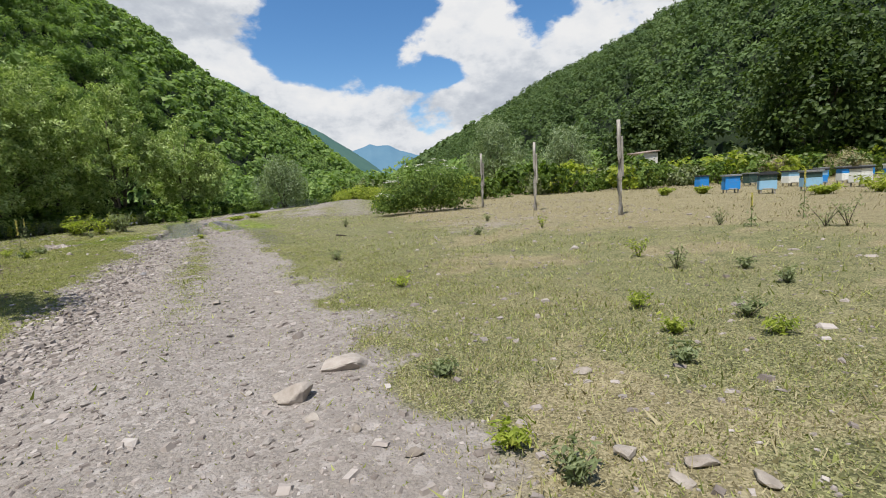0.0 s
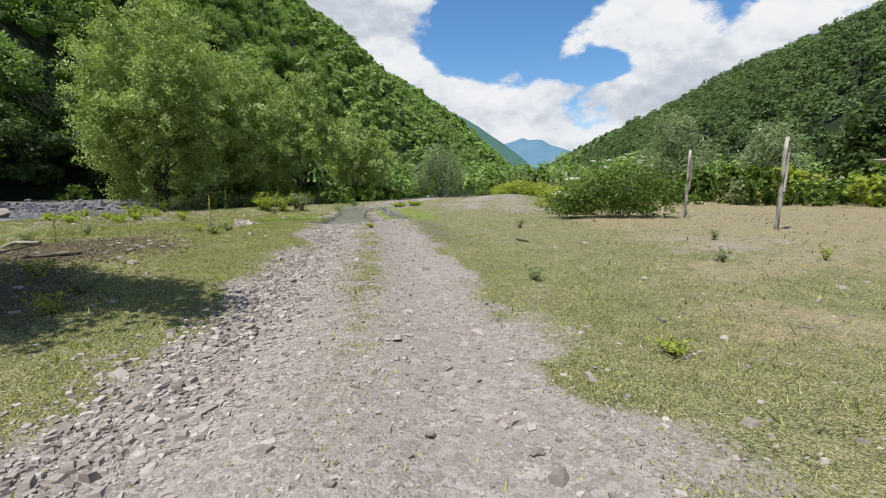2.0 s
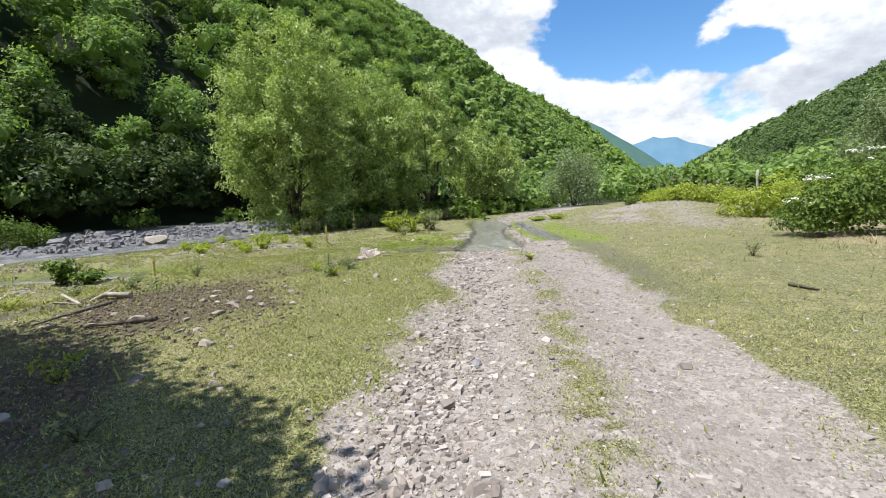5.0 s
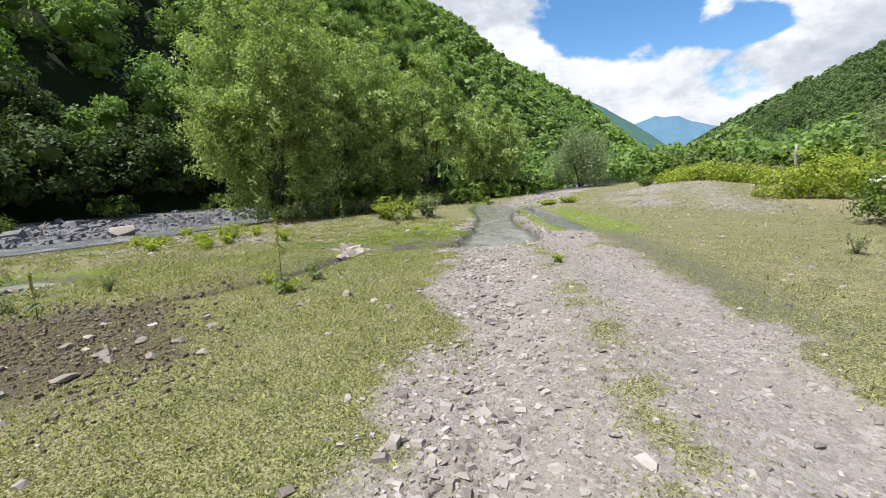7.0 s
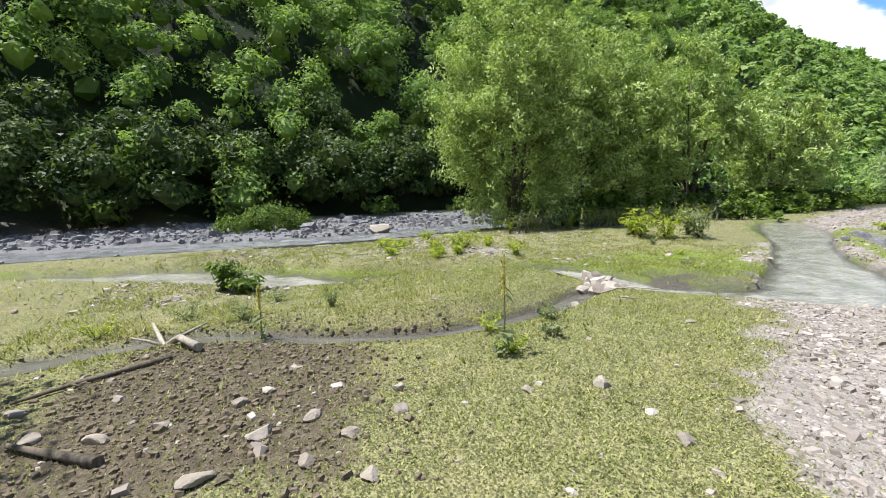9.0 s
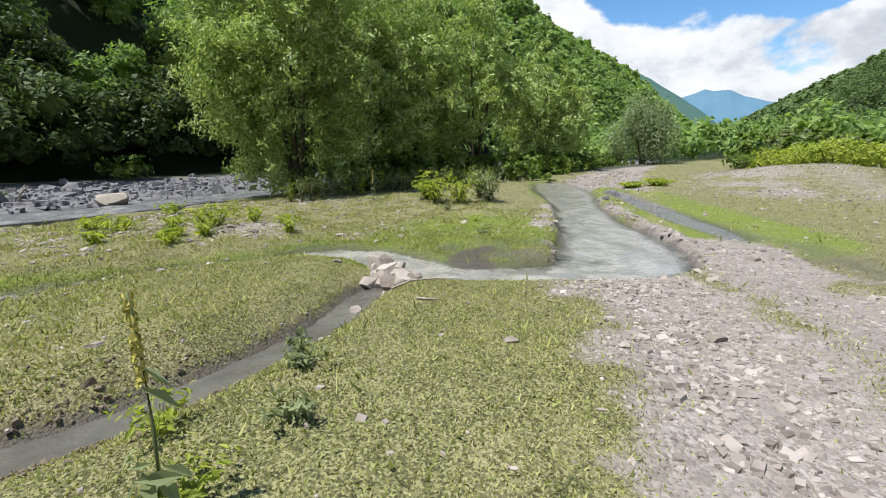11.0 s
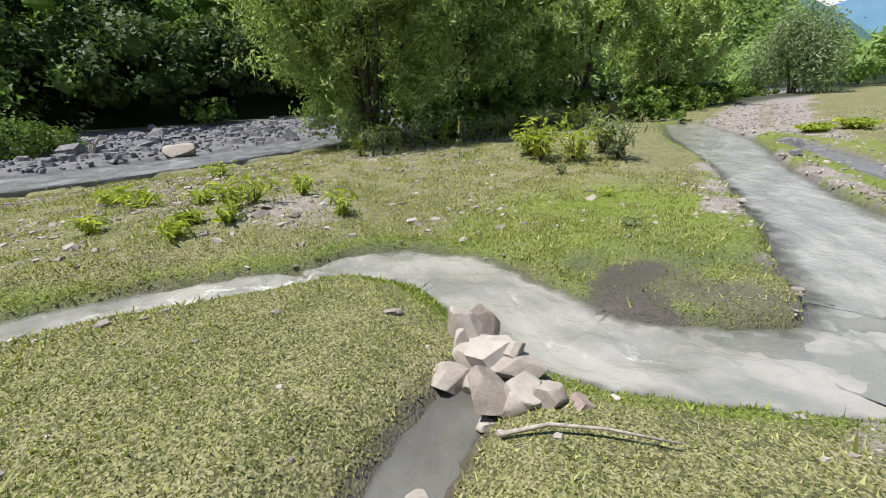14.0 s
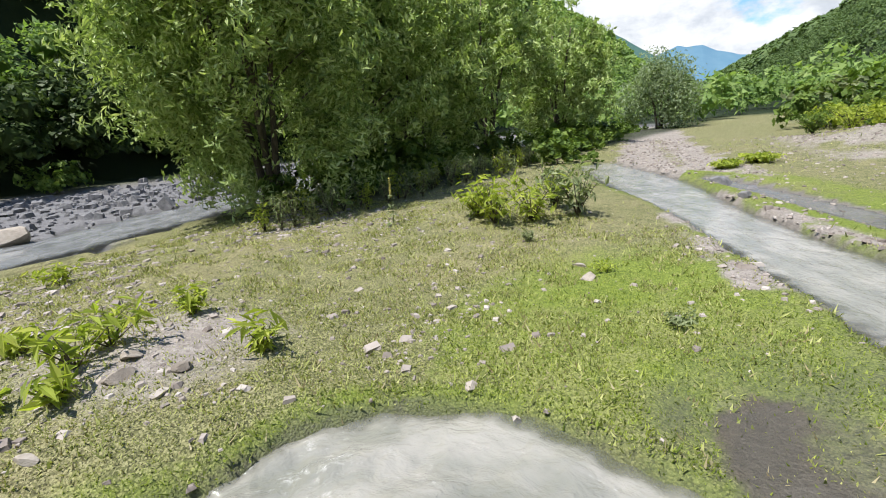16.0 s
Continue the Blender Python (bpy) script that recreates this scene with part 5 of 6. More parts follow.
p = strew(2200000, -13.5, 7.0, -1.2, 13.5, turf_chance, 420, lambda x, y: np.clip(1.25 - walk_side(x, y) / 4.2, 0.03, 1))
k = np.random.default_rng(421).random(len(p))
lush = masks(p[:, 0], p[:, 1])["lush"] > 0.45
share = 0.86 - 0.5 * smooth01((p[:, 0] - 0.5) / 3.0)
k = np.where(k < share, 0.0, 1.0)
blades("short_turf", p[(k < 0.86) & ~lush], sizes_of(int(((k < 0.86) & ~lush).sum()), 0.018, 0.35, 0.008, 0.045, 422), 0.0066, "blade", "closely grazed yellow-green turf", 423, 1.2)
blades("dry_turf", p[(k >= 0.86) & ~lush], sizes_of(int(((k >= 0.86) & ~lush).sum()), 0.021, 0.4, 0.010, 0.055, 424), 0.0042, "straw", "dry straw-coloured grass stalks", 425, 1.3)
blades("bank_turf", p[lush], sizes_of(int(lush.sum()), 0.022, 0.4, 0.010, 0.060, 426), 0.0060, "lush_blade", "bright wet grass along the stream banks", 427, 1.0)


def rough_chance(x, y):
    m = masks(x, y)
    return np.clip((1 - m["gravel"] * 0.9) * (1 - m["mud"] * 0.6) * (1 - m["wet"]) * smooth01((value_noise(x, y, 0.8, 65) - 0.30) / 0.4), 0, 1)


p = strew(60000, -20, 24, -1.2, 32, rough_chance, 430)
d = masks(p[:, 0], p[:, 1])["dry"] > np.random.default_rng(432).random(len(p)) * 0.9
blades("rough_grass", p[~d], sizes_of(int((~d).sum()), 0.06, 0.4, 0.03, 0.18, 433), 0.010, "blade", "tufty meadow grass further off", 434, 1.0)
blades("straw_grass", p[d], sizes_of(int(d.sum()), 0.07, 0.45, 0.03, 0.22, 435), 0.010, "straw", "dry bleached grass of the field", 436, 1.0)
p = strew(150000, 0.3, 9.5, -1.2, 13.0, lambda x, y: (1 - masks(x, y)["gravel"]) * smooth01((value_noise(x, y, 2.2, 66, 2) - 0.48) / 0.15) * np.clip(1.2 - walk_side(x, y) / 9, 0.1, 1), 440)
k = np.random.default_rng(441).random(len(p)) < 0.6
blades("field_tufts", p[k], sizes_of(int(k.sum()), 0.036, 0.45, 0.012, 0.10, 442), 0.005, "blade", "uneven green tufts of field grass", 443, 1.0)
blades("field_straw", p[~k], sizes_of(int((~k).sum()), 0.04, 0.45, 0.015, 0.12, 444), 0.004, "straw", "bleached stalks among the field grass", 445, 1.1)
p = strew(300000, -19.0, -8.0, 2.0, 15.0, lambda x, y: (1 - masks(x, y)["wet"]) * (1 - 0.7 * masks(x, y)["gravel"]) * smooth01((value_noise(x, y, 3.4, 68, 3) - 0.36) / 0.30) * np.clip(walk_side(x, y) / 3.0 - 0.2, 0, 1), 453)
k = np.random.default_rng(454).random(len(p)) < 0.78
blades("bank_tufts", p[k], sizes_of(int(k.sum()), 0.034, 0.45, 0.012, 0.10, 455), 0.0085, "blade", "small uneven tufts on the far bank", 456, 1.1)
blades("bank_straw", p[~k], sizes_of(int((~k).sum()), 0.036, 0.45, 0.012, 0.10, 457), 0.007, "straw", "dry stalks on the far bank", 458, 1.2)
p = strew(9000, -13.5, -8.0, 4.0, 14.0, lambda x, y: sum(np.exp(-((nearest(l, x, y)[0] - nearest(l, x, y)[1][0] - 0.12) / 0.10) ** 2) for l in (STREAM, BROOK)) * 0.9, 437)
blades("bank_sedge", p, sizes_of(len(p), 0.05, 0.35, 0.02, 0.11, 438), 0.005, "lush_blade", "longer wet grass hanging over the banks", 439, 1.1)


# ---------------------------------------------------------------- plants
def herb_mesh(h, w, leaves, leaf, seed, mat, stems=7, droop=0.1):
    """Stems (bmesh) and leaves (mesh) of a small bushy plant."""
    r = np.random.default_rng(seed)
    bm = bmesh.new()
    P, N = [], []
    for s in range(stems):
        a, reach = 2 * math.pi * (s + r.random()) / stems, w * 0.5 * (0.3 + 0.7 * r.random())
        top = h * (0.65 + 0.35 * r.random())
        pts = [(math.cos(a) * reach * f ** 1.3, math.sin(a) * reach * f ** 1.3, -0.02 + top * f) for f in (0, 0.35, 0.7, 1.0)]
        tube(bm, pts, [0.010 * (h + 0.3), 0.008 * (h + 0.3), 0.006 * (h + 0.3), 0.002], 4)
        m = leaves // stems
        f = 0.12 + 0.9 * r.random(m) ** 0.8
        c = np.stack([np.cos(a) * reach * f ** 1.3, np.sin(a) * reach * f ** 1.3, top * f], 1) + r.normal(size=(m, 3)) * np.array([w, w, h]) * 0.075
        c[:, 2] = np.maximum(c[:, 2], 0.01)
        P.append(c)
        q = r.normal(size=(m, 3)) * 0.5 + np.array([math.cos(a) * 0.5, math.sin(a) * 0.5, 0.8])
        N.append(q)
    v, f = leaf_quads(np.concatenate(P), np.concatenate(N), leaf[0], leaf[1], droop, seed)
    return bm, raw_mesh("foliage", v, f, mat)


def herb(name, x, y, h, w, leaves, leaf, mat, label, category, seed=1, group="", stems=7):
    t = thing(name, Matrix.Translation((x, y, at(x, y))), label, category, group)
    bm, me = herb_mesh(h, w, leaves, leaf, seed, M[mat], stems)
    part("stem_tuft", bm, M["bark"], t)
    hold(new("foliage", me), t)
    return t


WEEDS = [(1.94, 3.68, 0.20, 0.42), (0.35, 5.76, 0.24, 0.5), (5.46, 3.74, 0.36, 0.42), (4.49, 2.16, 0.20, 0.34), (5.22, 1.72, 0.22, 0.36), (4.36, 0.85, 0.18, 0.32), (3.19, -0.11, 0.16, 0.40), (3.44, -0.36, 0.18, 0.38), (6.15, 2.73, 0.20, 0.36), (5.33, 4.76, 0.34, 0.4), (8.71, 5.96, 0.5, 0.7), (8.94, 5.80, 0.55, 0.6), (4.52, 1.44, 0.16, 0.3), (6.18, 3.54, 0.18, 0.4), (2.79, 0.76, 0.13, 0.3), (5.19, 1.26, 0.16, 0.34), (-1.41, 11.84, 0.40, 0.35), (2.9, 8.2, 0.3, 0.3), (4.4, 8.8, 0.35, 0.35), (7.6, 7.1, 0.4, 0.4), (3.1, 10.9, 0.3, 0.4),
         (-3.9, 1.15, 0.40, 0.5), (-4.3, 0.95, 0.46, 0.5), (-4.7, 1.3, 0.5, 0.55), (-3.6, 0.95, 0.36, 0.45), (-5.1, 1.1, 0.5, 0.55), (-4.2, 1.65, 0.42, 0.5), (-4.9, 1.7, 0.45, 0.5), (-5.4, 1.45, 0.5, 0.5), (-4.5, 0.6, 0.4, 0.5), (-3.4, 2.0, 0.28, 0.6), (-3.9, 2.5, 0.30, 0.6), (-4.5, 1.9, 0.32, 0.6), (-5.0, 2.6, 0.30, 0.6), (-4.1, 1.4, 0.26, 0.5), (-5.6, 2.1, 0.30, 0.7), (-7.0, 6.35, 0.20, 0.42), (-6.7, 6.8, 0.18, 0.4), (-7.1, 7.1, 0.16, 0.36), (-6.5, 6.3, 0.16, 0.4), (-8.9, 4.2, 0.26, 0.6), (-9.4, 3.6, 0.28, 0.6), (-9.0, 2.8, 0.28, 0.6), (-9.9, 4.6, 0.24, 0.5), (-8.9, 5.2, 0.3, 0.3),
         (-10.6, 12.9, 0.16, 0.55), (-9.6, 11.9, 0.14, 0.5), (-11.9, 13.5, 0.22, 0.25), (-4.6, 9.3, 0.14, 0.3), (-7.55, 7.3, 0.2, 0.3)]
for i, (x, y, h, w) in enumerate(WEEDS):
    herb("weed_plant", x, y, h * 0.8, w * 0.85, 150, (0.05, 0.018), "weed" if i % 3 else "fern", "low grey-green weed growing in the turf" if i % 3 else "low yellow-green weed growing in the turf", "weed", 500 + i, "weeds in the meadow", 6)

FERNS = [(-12.95, 8.62, 0.58, 0.85), (-13.15, 8.9, 0.52, 0.7), (-12.55, 8.45, 0.30, 0.5), (-12.18, 9.70, 0.40, 0.42), (-13.38, 7.13, 0.26, 0.35), (-12.41, 7.88, 0.24, 0.42), (-15.0, 7.4, 0.35, 0.7), (-13.43, 9.65, 0.40, 0.35), (-14.5, 7.7, 0.32, 0.6), (-13.9, 8.4, 0.30, 0.4), (-16.4, 9.1, 0.45, 0.6), (-12.8, 8.1, 0.2, 0.35)]
for i, (x, y, h, w) in enumerate(FERNS):
    herb("fern_plant", x, y, h * 0.72, w * 1.15, 75, (0.17, 0.04), "fern", "yellow-green leafy plant on the stony bank", "plant", 560 + i, "leafy bank plants", 7)
BUSHES = [(-12.75, 13.95, 0.85, 1.1), (-12.35, 14.4, 0.95, 1.2), (-13.2, 14.1, 0.6, 0.8), (-11.85, 15.0, 0.9, 0.9), (-12.4, 15.3, 0.95, 0.8)]
for i, (x, y, h, w) in enumerate(BUSHES):
    herb("bank_bush", x, y, h * 0.88, w * 1.0, 210, (0.16, 0.05), "fern" if i not in (4, 3) else "weed", "leafy yellow-green bush on a low earth hump" if i not in (4, 3) else "grey-green bush on a low earth hump", "bush", 580 + i, "bushes by the ford", 12)
herb("brook_bush", -11.5, 3.85, 0.46, 0.72, 700, (0.10, 0.04), "shrub", "small green bush beside the brook", "bush", 590, "", 10)
herb("brook_bush", -11.1, 4.15, 0.26, 0.7, 500, (0.09, 0.04), "shrub", "low green bush beside the brook", "bush", 591, "", 10)
for i in range(46):
    x, y = -15.9 - 0.9 * random.random() - 0.05 * (i % 7), 12.0 + 0.26 * i + 0.2 * random.random()
    herb("fringe_weed", x - 0.07 * max(i - 20, 0) * 0.6, y, random.uniform(0.35, 0.8), random.uniform(0.35, 0.7), 120, (0.13, 0.026), "weed" if i % 4 else "fern", "tall grey-green weed along the willows", "weed", 600 + i, "weeds along the willows", 6)


def mullein(x, y, h, label, seed):
    t = thing("mullein", Matrix.Translation((x, y, at(x, y))), label, "flower")
    bm = bmesh.new()
    tube(bm, [(0, 0, -0.03), (0.01, 0.005, h * 0.4), (0.0, 0.01, h * 0.75), (0.012, 0.0, h)], [0.008, 0.007, 0.006, 0.003], 6)
    part("stalk", bm, M["weed"], t)
    r = np.random.default_rng(seed)
    a, f = r.random(24) * 6.28, r.random(24) ** 2.0 * 0.6
    c = np.stack([np.cos(a) * 0.09 * (1 - f), np.sin(a) * 0.09 * (1 - f), 0.03 + h * f], 1)
    v, q = leaf_quads(c, np.stack([np.cos(a), np.sin(a), 0.9 + 0 * a], 1), 0.11, 0.035, -0.3, seed)
    hold(new("foliage", raw_mesh("foliage", v, q, M["weed"])), t)
    a, f = r.random(90) * 6.28, 0.60 + 0.40 * r.random(90)
    c = np.stack([np.cos(a) * 0.012, np.sin(a) * 0.012, h * f], 1)
    v, q = leaf_quads(c, np.stack([np.cos(a), np.sin(a), 0.3 + 0 * a], 1), 0.030, 0.022, 0, seed + 1)
    tagged(hold(new("flower_spike", raw_mesh("flower_spike", v, q, M["yellow"])), t), "yellow flower spike")


mullein(-6.50, 6.22, 0.80, "tall mullein with a yellow flower spike beside the ditch", 651)
mullein(-8.4, 4.4, 0.62, "thin mullein stalk on the ditch bank", 652)
mullein(-14.4, 13.3, 0.8, "mullein stalk by the willow fringe", 653)
mullein(9.3, 7.4, 0.95, "mullein stalk in the dry field", 654)
mullein(7.9, 6.6, 0.6, "mullein stalk in the dry field", 655)


# ---------------------------------------------------------------- thickets
def shrub(name, x, y, lobes, count, leaf, mat, label, seed, flowers=0, group=""):
    t = tree(name, x, y, lobes, count, leaf, M[mat], label, (max(l[2] for l in lobes) * 0.9, max(l[3] for l in lobes) * 0.8, 3, 0.02), seed, 0.45, 0.1, 16, 0.10, "shrub", group)
    if flowers:
        r = np.random.default_rng(seed)
        P = []
        for _ in range(flowers):
            l = lobes[r.integers(len(lobes))]
            a, e = r.random() * 6.28, 0.7 + 0.8 * r.random()
            c = np.array([l[0] + l[3] * math.cos(a) * math.cos(e), l[1] + l[4] * math.sin(a) * math.cos(e), l[2] + l[5] * math.sin(e) + 0.16])
            P.append(c + r.normal(size=(26, 3)) * np.array([0.055, 0.055, 0.012]))
        P = np.concatenate(P)
        v, f = leaf_quads(P, np.tile([0.0, 0.0, 1.0], (len(P), 1)) + r.normal(size=(len(P), 3)) * 0.3, 0.045, 0.04, 0, seed)
        tagged(hold(new("blossom", raw_mesh("blossom", v, f, M["flower"])), t), "flat white flower heads")
    return t


shrub("bramble_thicket", 1.1, 15.9, [(-1.6, -0.6, 0.55, 0.8, 0.8, 0.6), (-0.8, -0.3, 0.85, 0.95, 0.9, 0.85), (0.1, -0.1, 0.95, 1.0, 0.95, 0.95), (0.8, 0.1, 0.75, 0.8, 0.9, 0.8), (-0.3, 0.9, 0.9, 1.2, 0.9, 0.9), (-1.9, -0.9, 0.3, 0.5, 0.5, 0.35)], 15000, (0.085, 0.05), "shrub", "rounded green bramble thicket with white umbels", 701, 34)
shrub("bramble_thicket", -1.4, 24.0, [(-1.2, 0, 0.5, 1.0, 0.9, 0.6), (0, 0, 0.7, 1.2, 1.0, 0.75), (1.4, 0.3, 0.5, 1.1, 0.9, 0.6)], 6000, (0.12, 0.07), "fern", "low yellow-green thicket beside the post", 702)
shrub("bramble_thicket", -6.0, 30.0, [(-1.2, 0, 0.4, 1.0, 0.9, 0.45), (0, 0, 0.5, 1.2, 1.0, 0.55), (1.4, 0.3, 0.4, 1.1, 0.9, 0.5)], 5000, (0.13, 0.08), "fern", "low yellow-green thicket beside the track", 703)
shrub("island_bush", -27.6, 4.2, [(-0.8, 0, 0.45, 1.0, 1.0, 0.6), (0.3, 0.6, 0.55, 1.1, 1.3, 0.75), (0, 1.7, 0.4, 0.9, 0.9, 0.55), (0.2, -1.2, 0.35, 0.8, 0.9, 0.5)], 7000, (0.14, 0.07), "shrub", "dense green bush on the river's gravel bar", 704)

for i, (x, y, h, w) in enumerate([(-9.6, 32.2, 0.9, 1.5), (-8.4, 33.0, 1.2, 1.9), (-6.8, 33.4, 1.3, 2.0), (-5.2, 33.0, 1.2, 1.9), (-7.6, 31.6, 0.8, 1.3), (-4.0, 32.0, 1.2, 1.8), (-2.6, 31.0, 1.1, 1.7), (-1.0, 30.4, 1.2, 1.8), (-10.9, 21.8, 0.20, 0.9), (-10.3, 22.6, 0.24, 1.0)]):
    herb("track_bush", x, y, h, w, 620, (0.15, 0.05), "fern" if i % 3 or i > 7 else "shrub", "yellow-green bush on the gravel bank by the track" if i % 3 or i > 7 else "dark green bush on the gravel bank by the track", "bush", 640 + i, "bushes on the gravel bank", 12)
for i, (x, y, h, w) in enumerate([(14.5, 12.2, 0.5, 1.3), (15.6, 12.9, 0.6, 1.5), (16.8, 13.4, 0.6, 1.5), (15.2, 11.2, 0.5, 1.2), (18.0, 14.0, 0.7, 1.6), (13.2, 12.6, 0.3, 0.9), (12.0, 17.6, 0.3, 0.8), (10.8, 18.4, 0.3, 0.8)]):
    herb("goldenrod_clump", x, y, h, w, 420, (0.16, 0.05), "fern", "bright yellow-green weed clump near the beehives", "weed", 670 + i, "weed clumps at the hives", 10)
for i, (x, y) in enumerate([(22.4, 31.0), (24.6, 31.6), (26.8, 30.8)]):
    shrub("dead_brush", x, y, [(-0.8, 0, 0.6, 1.0, 0.8, 0.7), (0.4, 0.2, 0.9, 1.1, 0.9, 0.9), (1.2, 0, 0.5, 0.8, 0.8, 0.6)], 1600, (0.30, 0.03), "straw", "heap of dry grey-brown brushwood behind the hives", 690 + i, 0, "dry brush heaps")

protos = []
for i in range(5):
    r = random.Random(720 + i)
    lb = [(r.uniform(-1.1, 1.1), r.uniform(-0.8, 0.8), r.uniform(0.4, 1.1), r.uniform(0.6, 1.0), r.uniform(0.6, 1.0), r.uniform(0.5, 0.9)) for _ in range(6)]
    protos.append(shrub("hedge_shrub", 3.0 + 5.2 * i, 31.0 + 0.9 * i, lb, 760, (0.26, 0.18), ("shrub", "fern", "shrub", "weed", "locust")[i], "dense green shrub of the field's edge", 730 + i, 0, "shrubs round the field"))
k = 0
for row in range(3):
    for i in range(26):
        x = -9 + 2.15 * i + random.uniform(-0.7, 0.7)
        y = (29.5 + 0.10 * i + 3.0 * row if x > 4 else 36 + 3.5 * row + 0.2 * i) + random.uniform(-0.8, 0.8) + max(0, x - 26) * -0.15
        k += 1
        s = random.uniform(0.8, 1.15) * (1 + 0.22 * row)
        copy_thing(protos[k % 5], pose(x, y, at(x, y), 0, 0, 47 * k) @ Matrix.Diagonal((s, s, s * random.uniform(0.85, 1.2), 1)))
for i in range(16):
    x, y = -17.2 - 0.45 * i + random.uniform(-0.5, 0.5), 23.0 + 1.7 * i
    s = random.uniform(0.7, 1.1)
    copy_thing(protos[(0, 2, 4)[i % 3]], pose(x + 0.8, y, at(x, y), 0, 0, 61 * i) @ Matrix.Diagonal((s, s, s * 0.8, 1)))
for i in range(11):
    x, y = -18.6 + random.uniform(-0.8, 0.8), 14.0 + 1.15 * i
    s = random.uniform(0.55, 0.85)
    copy_thing(protos[(0, 2)[i % 2]], pose(x - 0.1 * i, y, at(x, y), 0, 0, 33 * i) @ Matrix.Diagonal((s, s, s, 1)))
for i, (x, y) in enumerate([(-34.6, 2.6), (-35.2, 12.0), (-34.9, -4.5), (-36.4, 19.0)]):
    s = random.uniform(0.65, 0.95)
    copy_thing(protos[(0, 2, 4)[i % 3]], pose(x, y, at(x, y), 0, 0, 71 * i) @ Matrix.Diagonal((s, s, s * 1.1, 1)))
for i, (x, y, h, w) in enumerate([(30.0, 38.5, 13.5, 12.0), (37.0, 38.0, 9.5, 8.0), (43.0, 33.0, 10.0, 9.0), (20.0, 48.0, 8.0, 7.5), (33.0, 45.0, 11.0, 8.0)]):
    tree("broad_tree", x, y, auto_lobes(h, w, 760 + i, 0.12, 13), 11000, (0.42, 0.30), M["dark_tree"], "broad dark green tree behind the beehives", (h * 0.7, w * 0.22, 3, 0.2), 770 + i, 0.6, 0.2, 14, 0.4, group="trees behind the field")

# the acacia whose shade falls on the bank, with a stack of flat stones at its foot
tree("acacia_tree", -7.65, -0.9, [(1.0, 0.75, 4.2, 2.0, 1.5, 1.2), (2.3, 1.3, 3.7, 1.2, 1.1, 0.8), (0.2, 0.0, 5.3, 2.0, 1.7, 1.3), (-1.2, -0.2, 4.4, 1.7, 1.1, 1.3), (0.7, -0.6, 4.9, 1.5, 1.3, 1.2), (0.4, 0.9, 3.9, 1.1, 0.8, 0.7), (2.6, 1.1, 4.3, 0.8, 0.7, 0.6), (3.4, 1.85, 4.5, 0.7, 0.3, 0.4), (2.0, 2.3, 3.2, 0.6, 0.45, 0.4), (1.6, 1.7, 3.7, 0.8, 0.6, 0.6), (4.2, 2.0, 4.5, 0.5, 0.3, 0.3), (3.3, 2.15, 4.4, 0.6, 0.3, 0.4), (2.6, 1.8, 4.2, 0.8, 0.5, 0.5), (3.2, 0.65, 4.3, 0.9, 0.85, 0.5), (2.2, 0.6, 4.2, 0.9, 0.7, 0.6)], 72000, (0.13, 0.07), M["locust"], "acacia overhanging the bank with hanging brown pods", (5.0, 1.9, 3, 0.13), 780, 0.25, 0.5, 20, 0.19)


def stone_stack(x, y):
    t = thing("stone_stack", pose(x, y, at(x, y), 0, 0, 12), "low stack of dark flat slabs under the acacia", "stone stack")
    z = -0.04
    for i, (w, d, h, dx) in enumerate([(1.2, 0.8, 0.16, 0.0), (1.15, 0.7, 0.12, -0.05), (1.3, 0.6, 0.08, 0.10), (1.1, 0.75, 0.17, -0.06), (1.25, 0.6, 0.09, 0.07), (1.1, 0.65, 0.12, -0.04), (1.05, 0.6, 0.13, 0.02)]):
        bm = bmesh.new()
        box(bm, (w, d, h * 0.92), Matrix.Translation((dx, 0.05 * math.sin(i * 2), z + h / 2)) @ pose(0, 0, 0, 1.5 * math.sin(i), 1.2 * math.cos(i), 7 * math.sin(i * 3)), h * 0.35)
        part("slab", bm, M["grey_rock"], t)
        z += h


stone_stack(-7.62, 0.62)


# ---------------------------------------------------------------- driftwood and sticks
def stick(name, pts, r0, label, mat="dead_wood", twigs=()):
    x, y = pts[0][:2]
    z = at(x, y)
    t = thing(name, Matrix.Translation((x, y, z)), label, "branch")
    bm = bmesh.new()
    loc = [(p[0] - x, p[1] - y, at(p[0], p[1]) - z + p[2]) for p in pts]
    tube(bm, loc, [r0 * (1 - 0.6 * k / (len(pts) - 1)) for k in range(len(pts))], 7)
    part("stem", bm, M[mat], t)
    for a, b in twigs:
        q = loc[a]
        bm = bmesh.new()
        tube(bm, [q, (q[0] + b[0] * 0.5, q[1] + b[1] * 0.5, q[2] + b[2] * 0.6), (q[0] + b[0], q[1] + b[1], q[2] + b[2])], [r0 * 0.5, r0 * 0.35, r0 * 0.12], 5)
        part("twig", bm, M[mat], t)


stick("driftwood_log", [(-7.8, 3.9, 0.05), (-8.15, 3.7, 0.08), (-8.5, 3.5, 0.08), (-8.85, 3.35, 0.12)], 0.042, "bleached forked driftwood log beside the ditch", twigs=[(1, (-0.25, 0.22, 0.05)), (2, (-0.1, -0.3, 0.1))])
stick("fallen_branch", [(-7.75, 3.7, 0.02), (-7.6, 3.4, 0.02), (-7.45, 3.1, 0.03), (-7.3, 2.8, 0.02)], 0.028, "thin dark branch lying on the mud", "bark", [(2, (0.15, 0.1, 0.03))])
stick("fallen_branch", [(-6.1, 3.65, 0.02), (-6.3, 3.4, 0.03), (-6.55, 3.1, 0.03)], 0.034, "dark rotten branch on the mud", "bark")
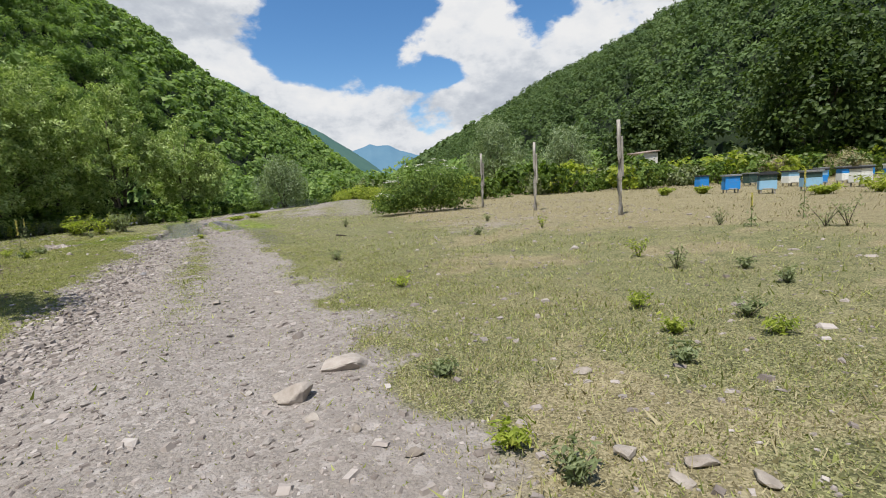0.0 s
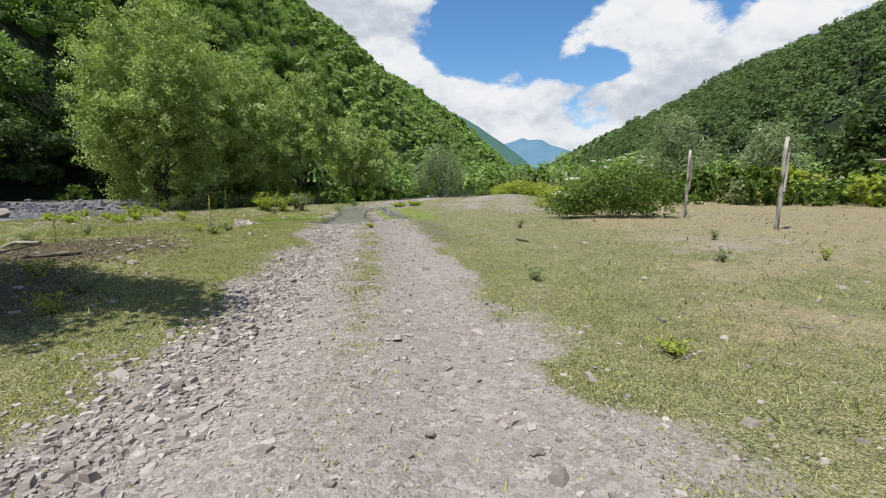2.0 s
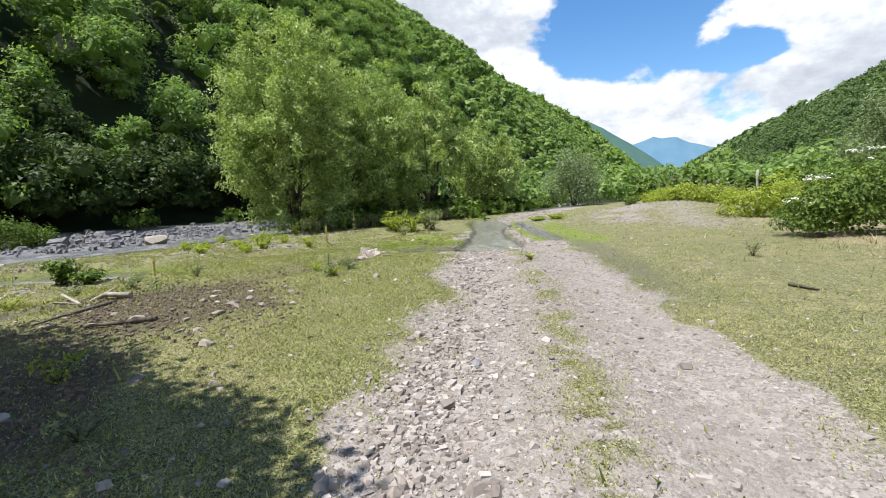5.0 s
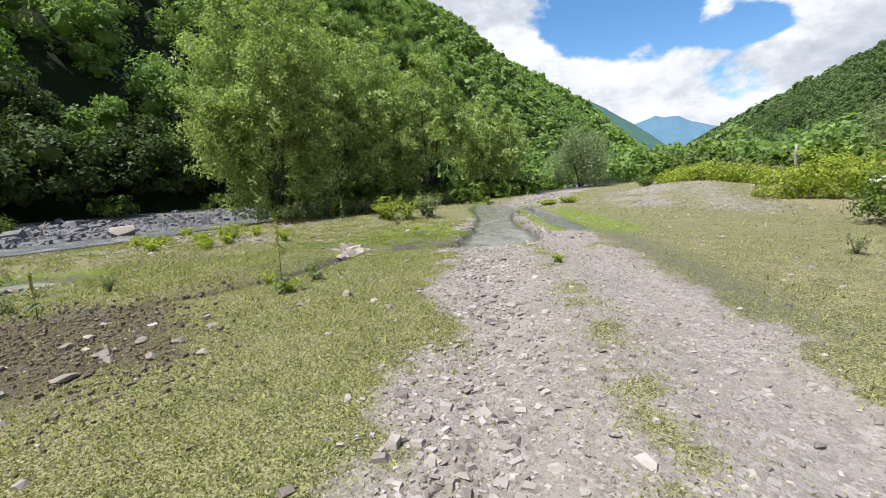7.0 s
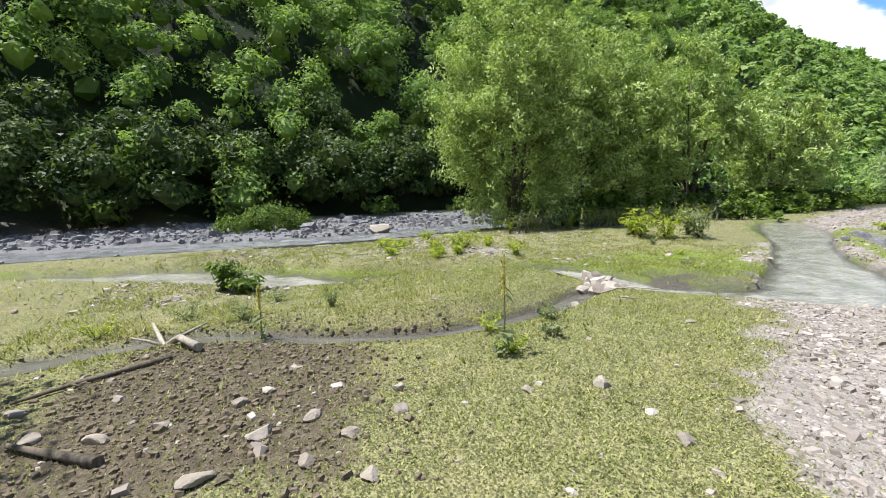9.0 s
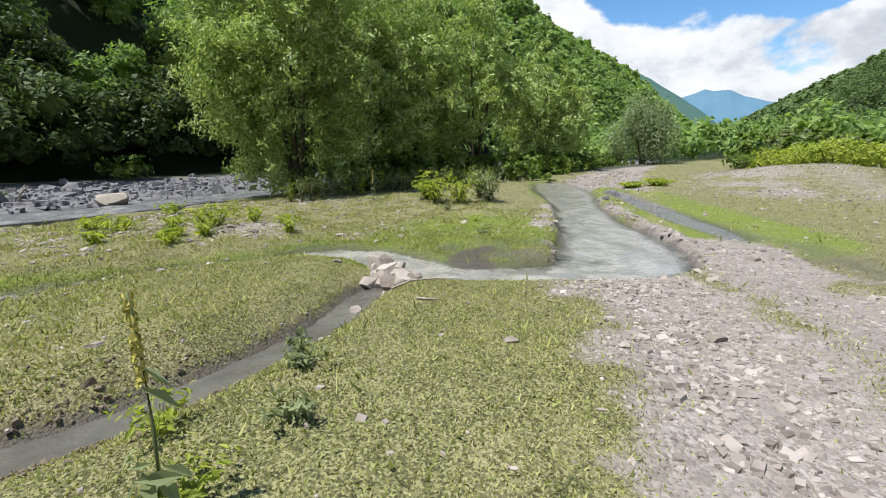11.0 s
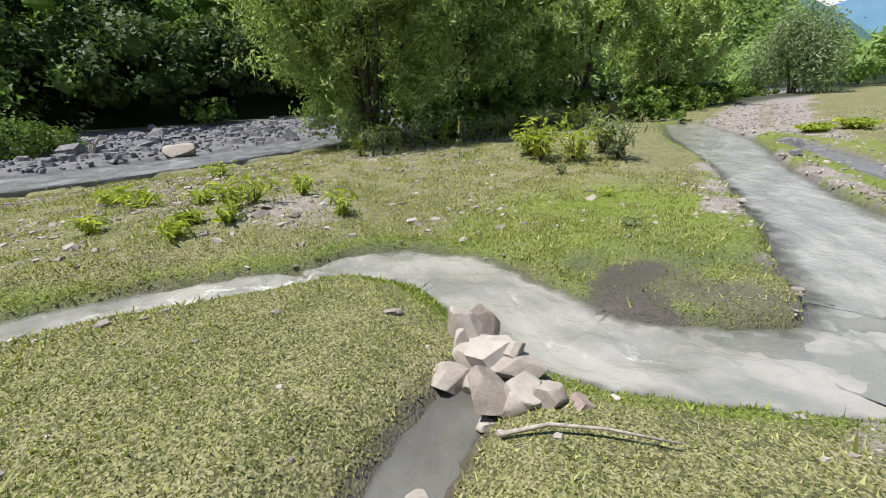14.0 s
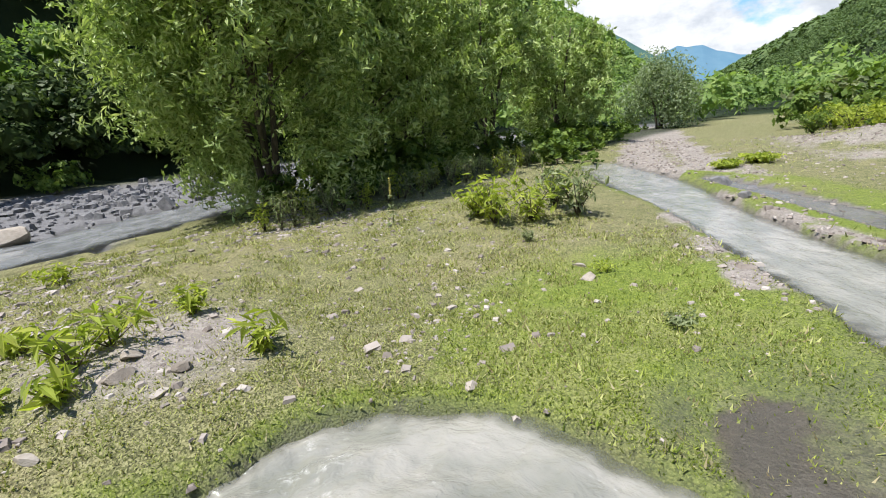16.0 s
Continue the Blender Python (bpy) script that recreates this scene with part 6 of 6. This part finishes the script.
stick("fallen_branch", [(-8.15, 8.62, 0.03), (-8.0, 8.76, 0.05), (-7.82, 8.9, 0.05), (-7.6, 9.05, 0.04)], 0.012, "bent dry stick at the rock heap")
stick("fallen_branch", [(-7.5, 8.36, 0.015), (-7.42, 8.40, 0.015), (-7.33, 8.46, 0.015)], 0.012, "short pale stick on the turf")
stick("fallen_branch", [(-0.8, 9.2, 0.02), (-0.65, 9.12, 0.03), (-0.5, 9.05, 0.02)], 0.03, "short dark branch on the grass", "bark")
stick("driftwood_snag", [(-25.0, 7.0, 0.0), (-24.9, 7.1, 0.35), (-24.6, 7.3, 0.6)], 0.06, "pale driftwood snag in the river bed", twigs=[(1, (-0.3, 0.2, 0.3)), (1, (0.2, -0.3, 0.25))])


# ---------------------------------------------------------------- small building beyond the thicket
def shed(x, y, turn):
    z = at(x, y)
    t = thing("field_shed", pose(x, y, z, 0, 0, turn), "small white field shed behind the thicket", "shed")
    part("walls", box(bmesh.new(), (1.9, 1.5, 2.9), Matrix.Translation((0, 0, 1.45)), 0.02), M["white_wall"], t)
    part("roof", box(bmesh.new(), (2.2, 1.8, 0.10), Matrix.Translation((0, 0, 3.0)) @ pose(0, 0, 0, 3, -5, 0), 0.02), M["roof"], t)
    part("door", box(bmesh.new(), (0.8, 0.05, 1.9), Matrix.Translation((0.4, -0.77, 1.0)), 0.01), M["hive_dark"], t)


shed(17.6, 41.6, 15)


# ---------------------------------------------------------------- the largest stones of the track, one by one
shapes = [rock_mesh("cobble", (1.0, 0.72, 0.42), 900 + k, M["pebble_one"], 1, 9) for k in range(8)]
p = strew(9000, -6.5, 4.2, -1.0, 9.5, lambda x, y: road_chance(x, y) * (walk_side(x, y) < 2.8), 910)[:300]
for i, (x, y) in enumerate(p):
    ob = hold(new("cobble", shapes[i % 8]), ground)
    s = 0.035 + 0.06 * random.random() ** 2
    ob.matrix_world = pose(x, y, at(x, y, s * 0.10), random.uniform(-12, 12), random.uniform(-12, 12), random.uniform(0, 360)) @ Matrix.Diagonal((s, s, s, 1))
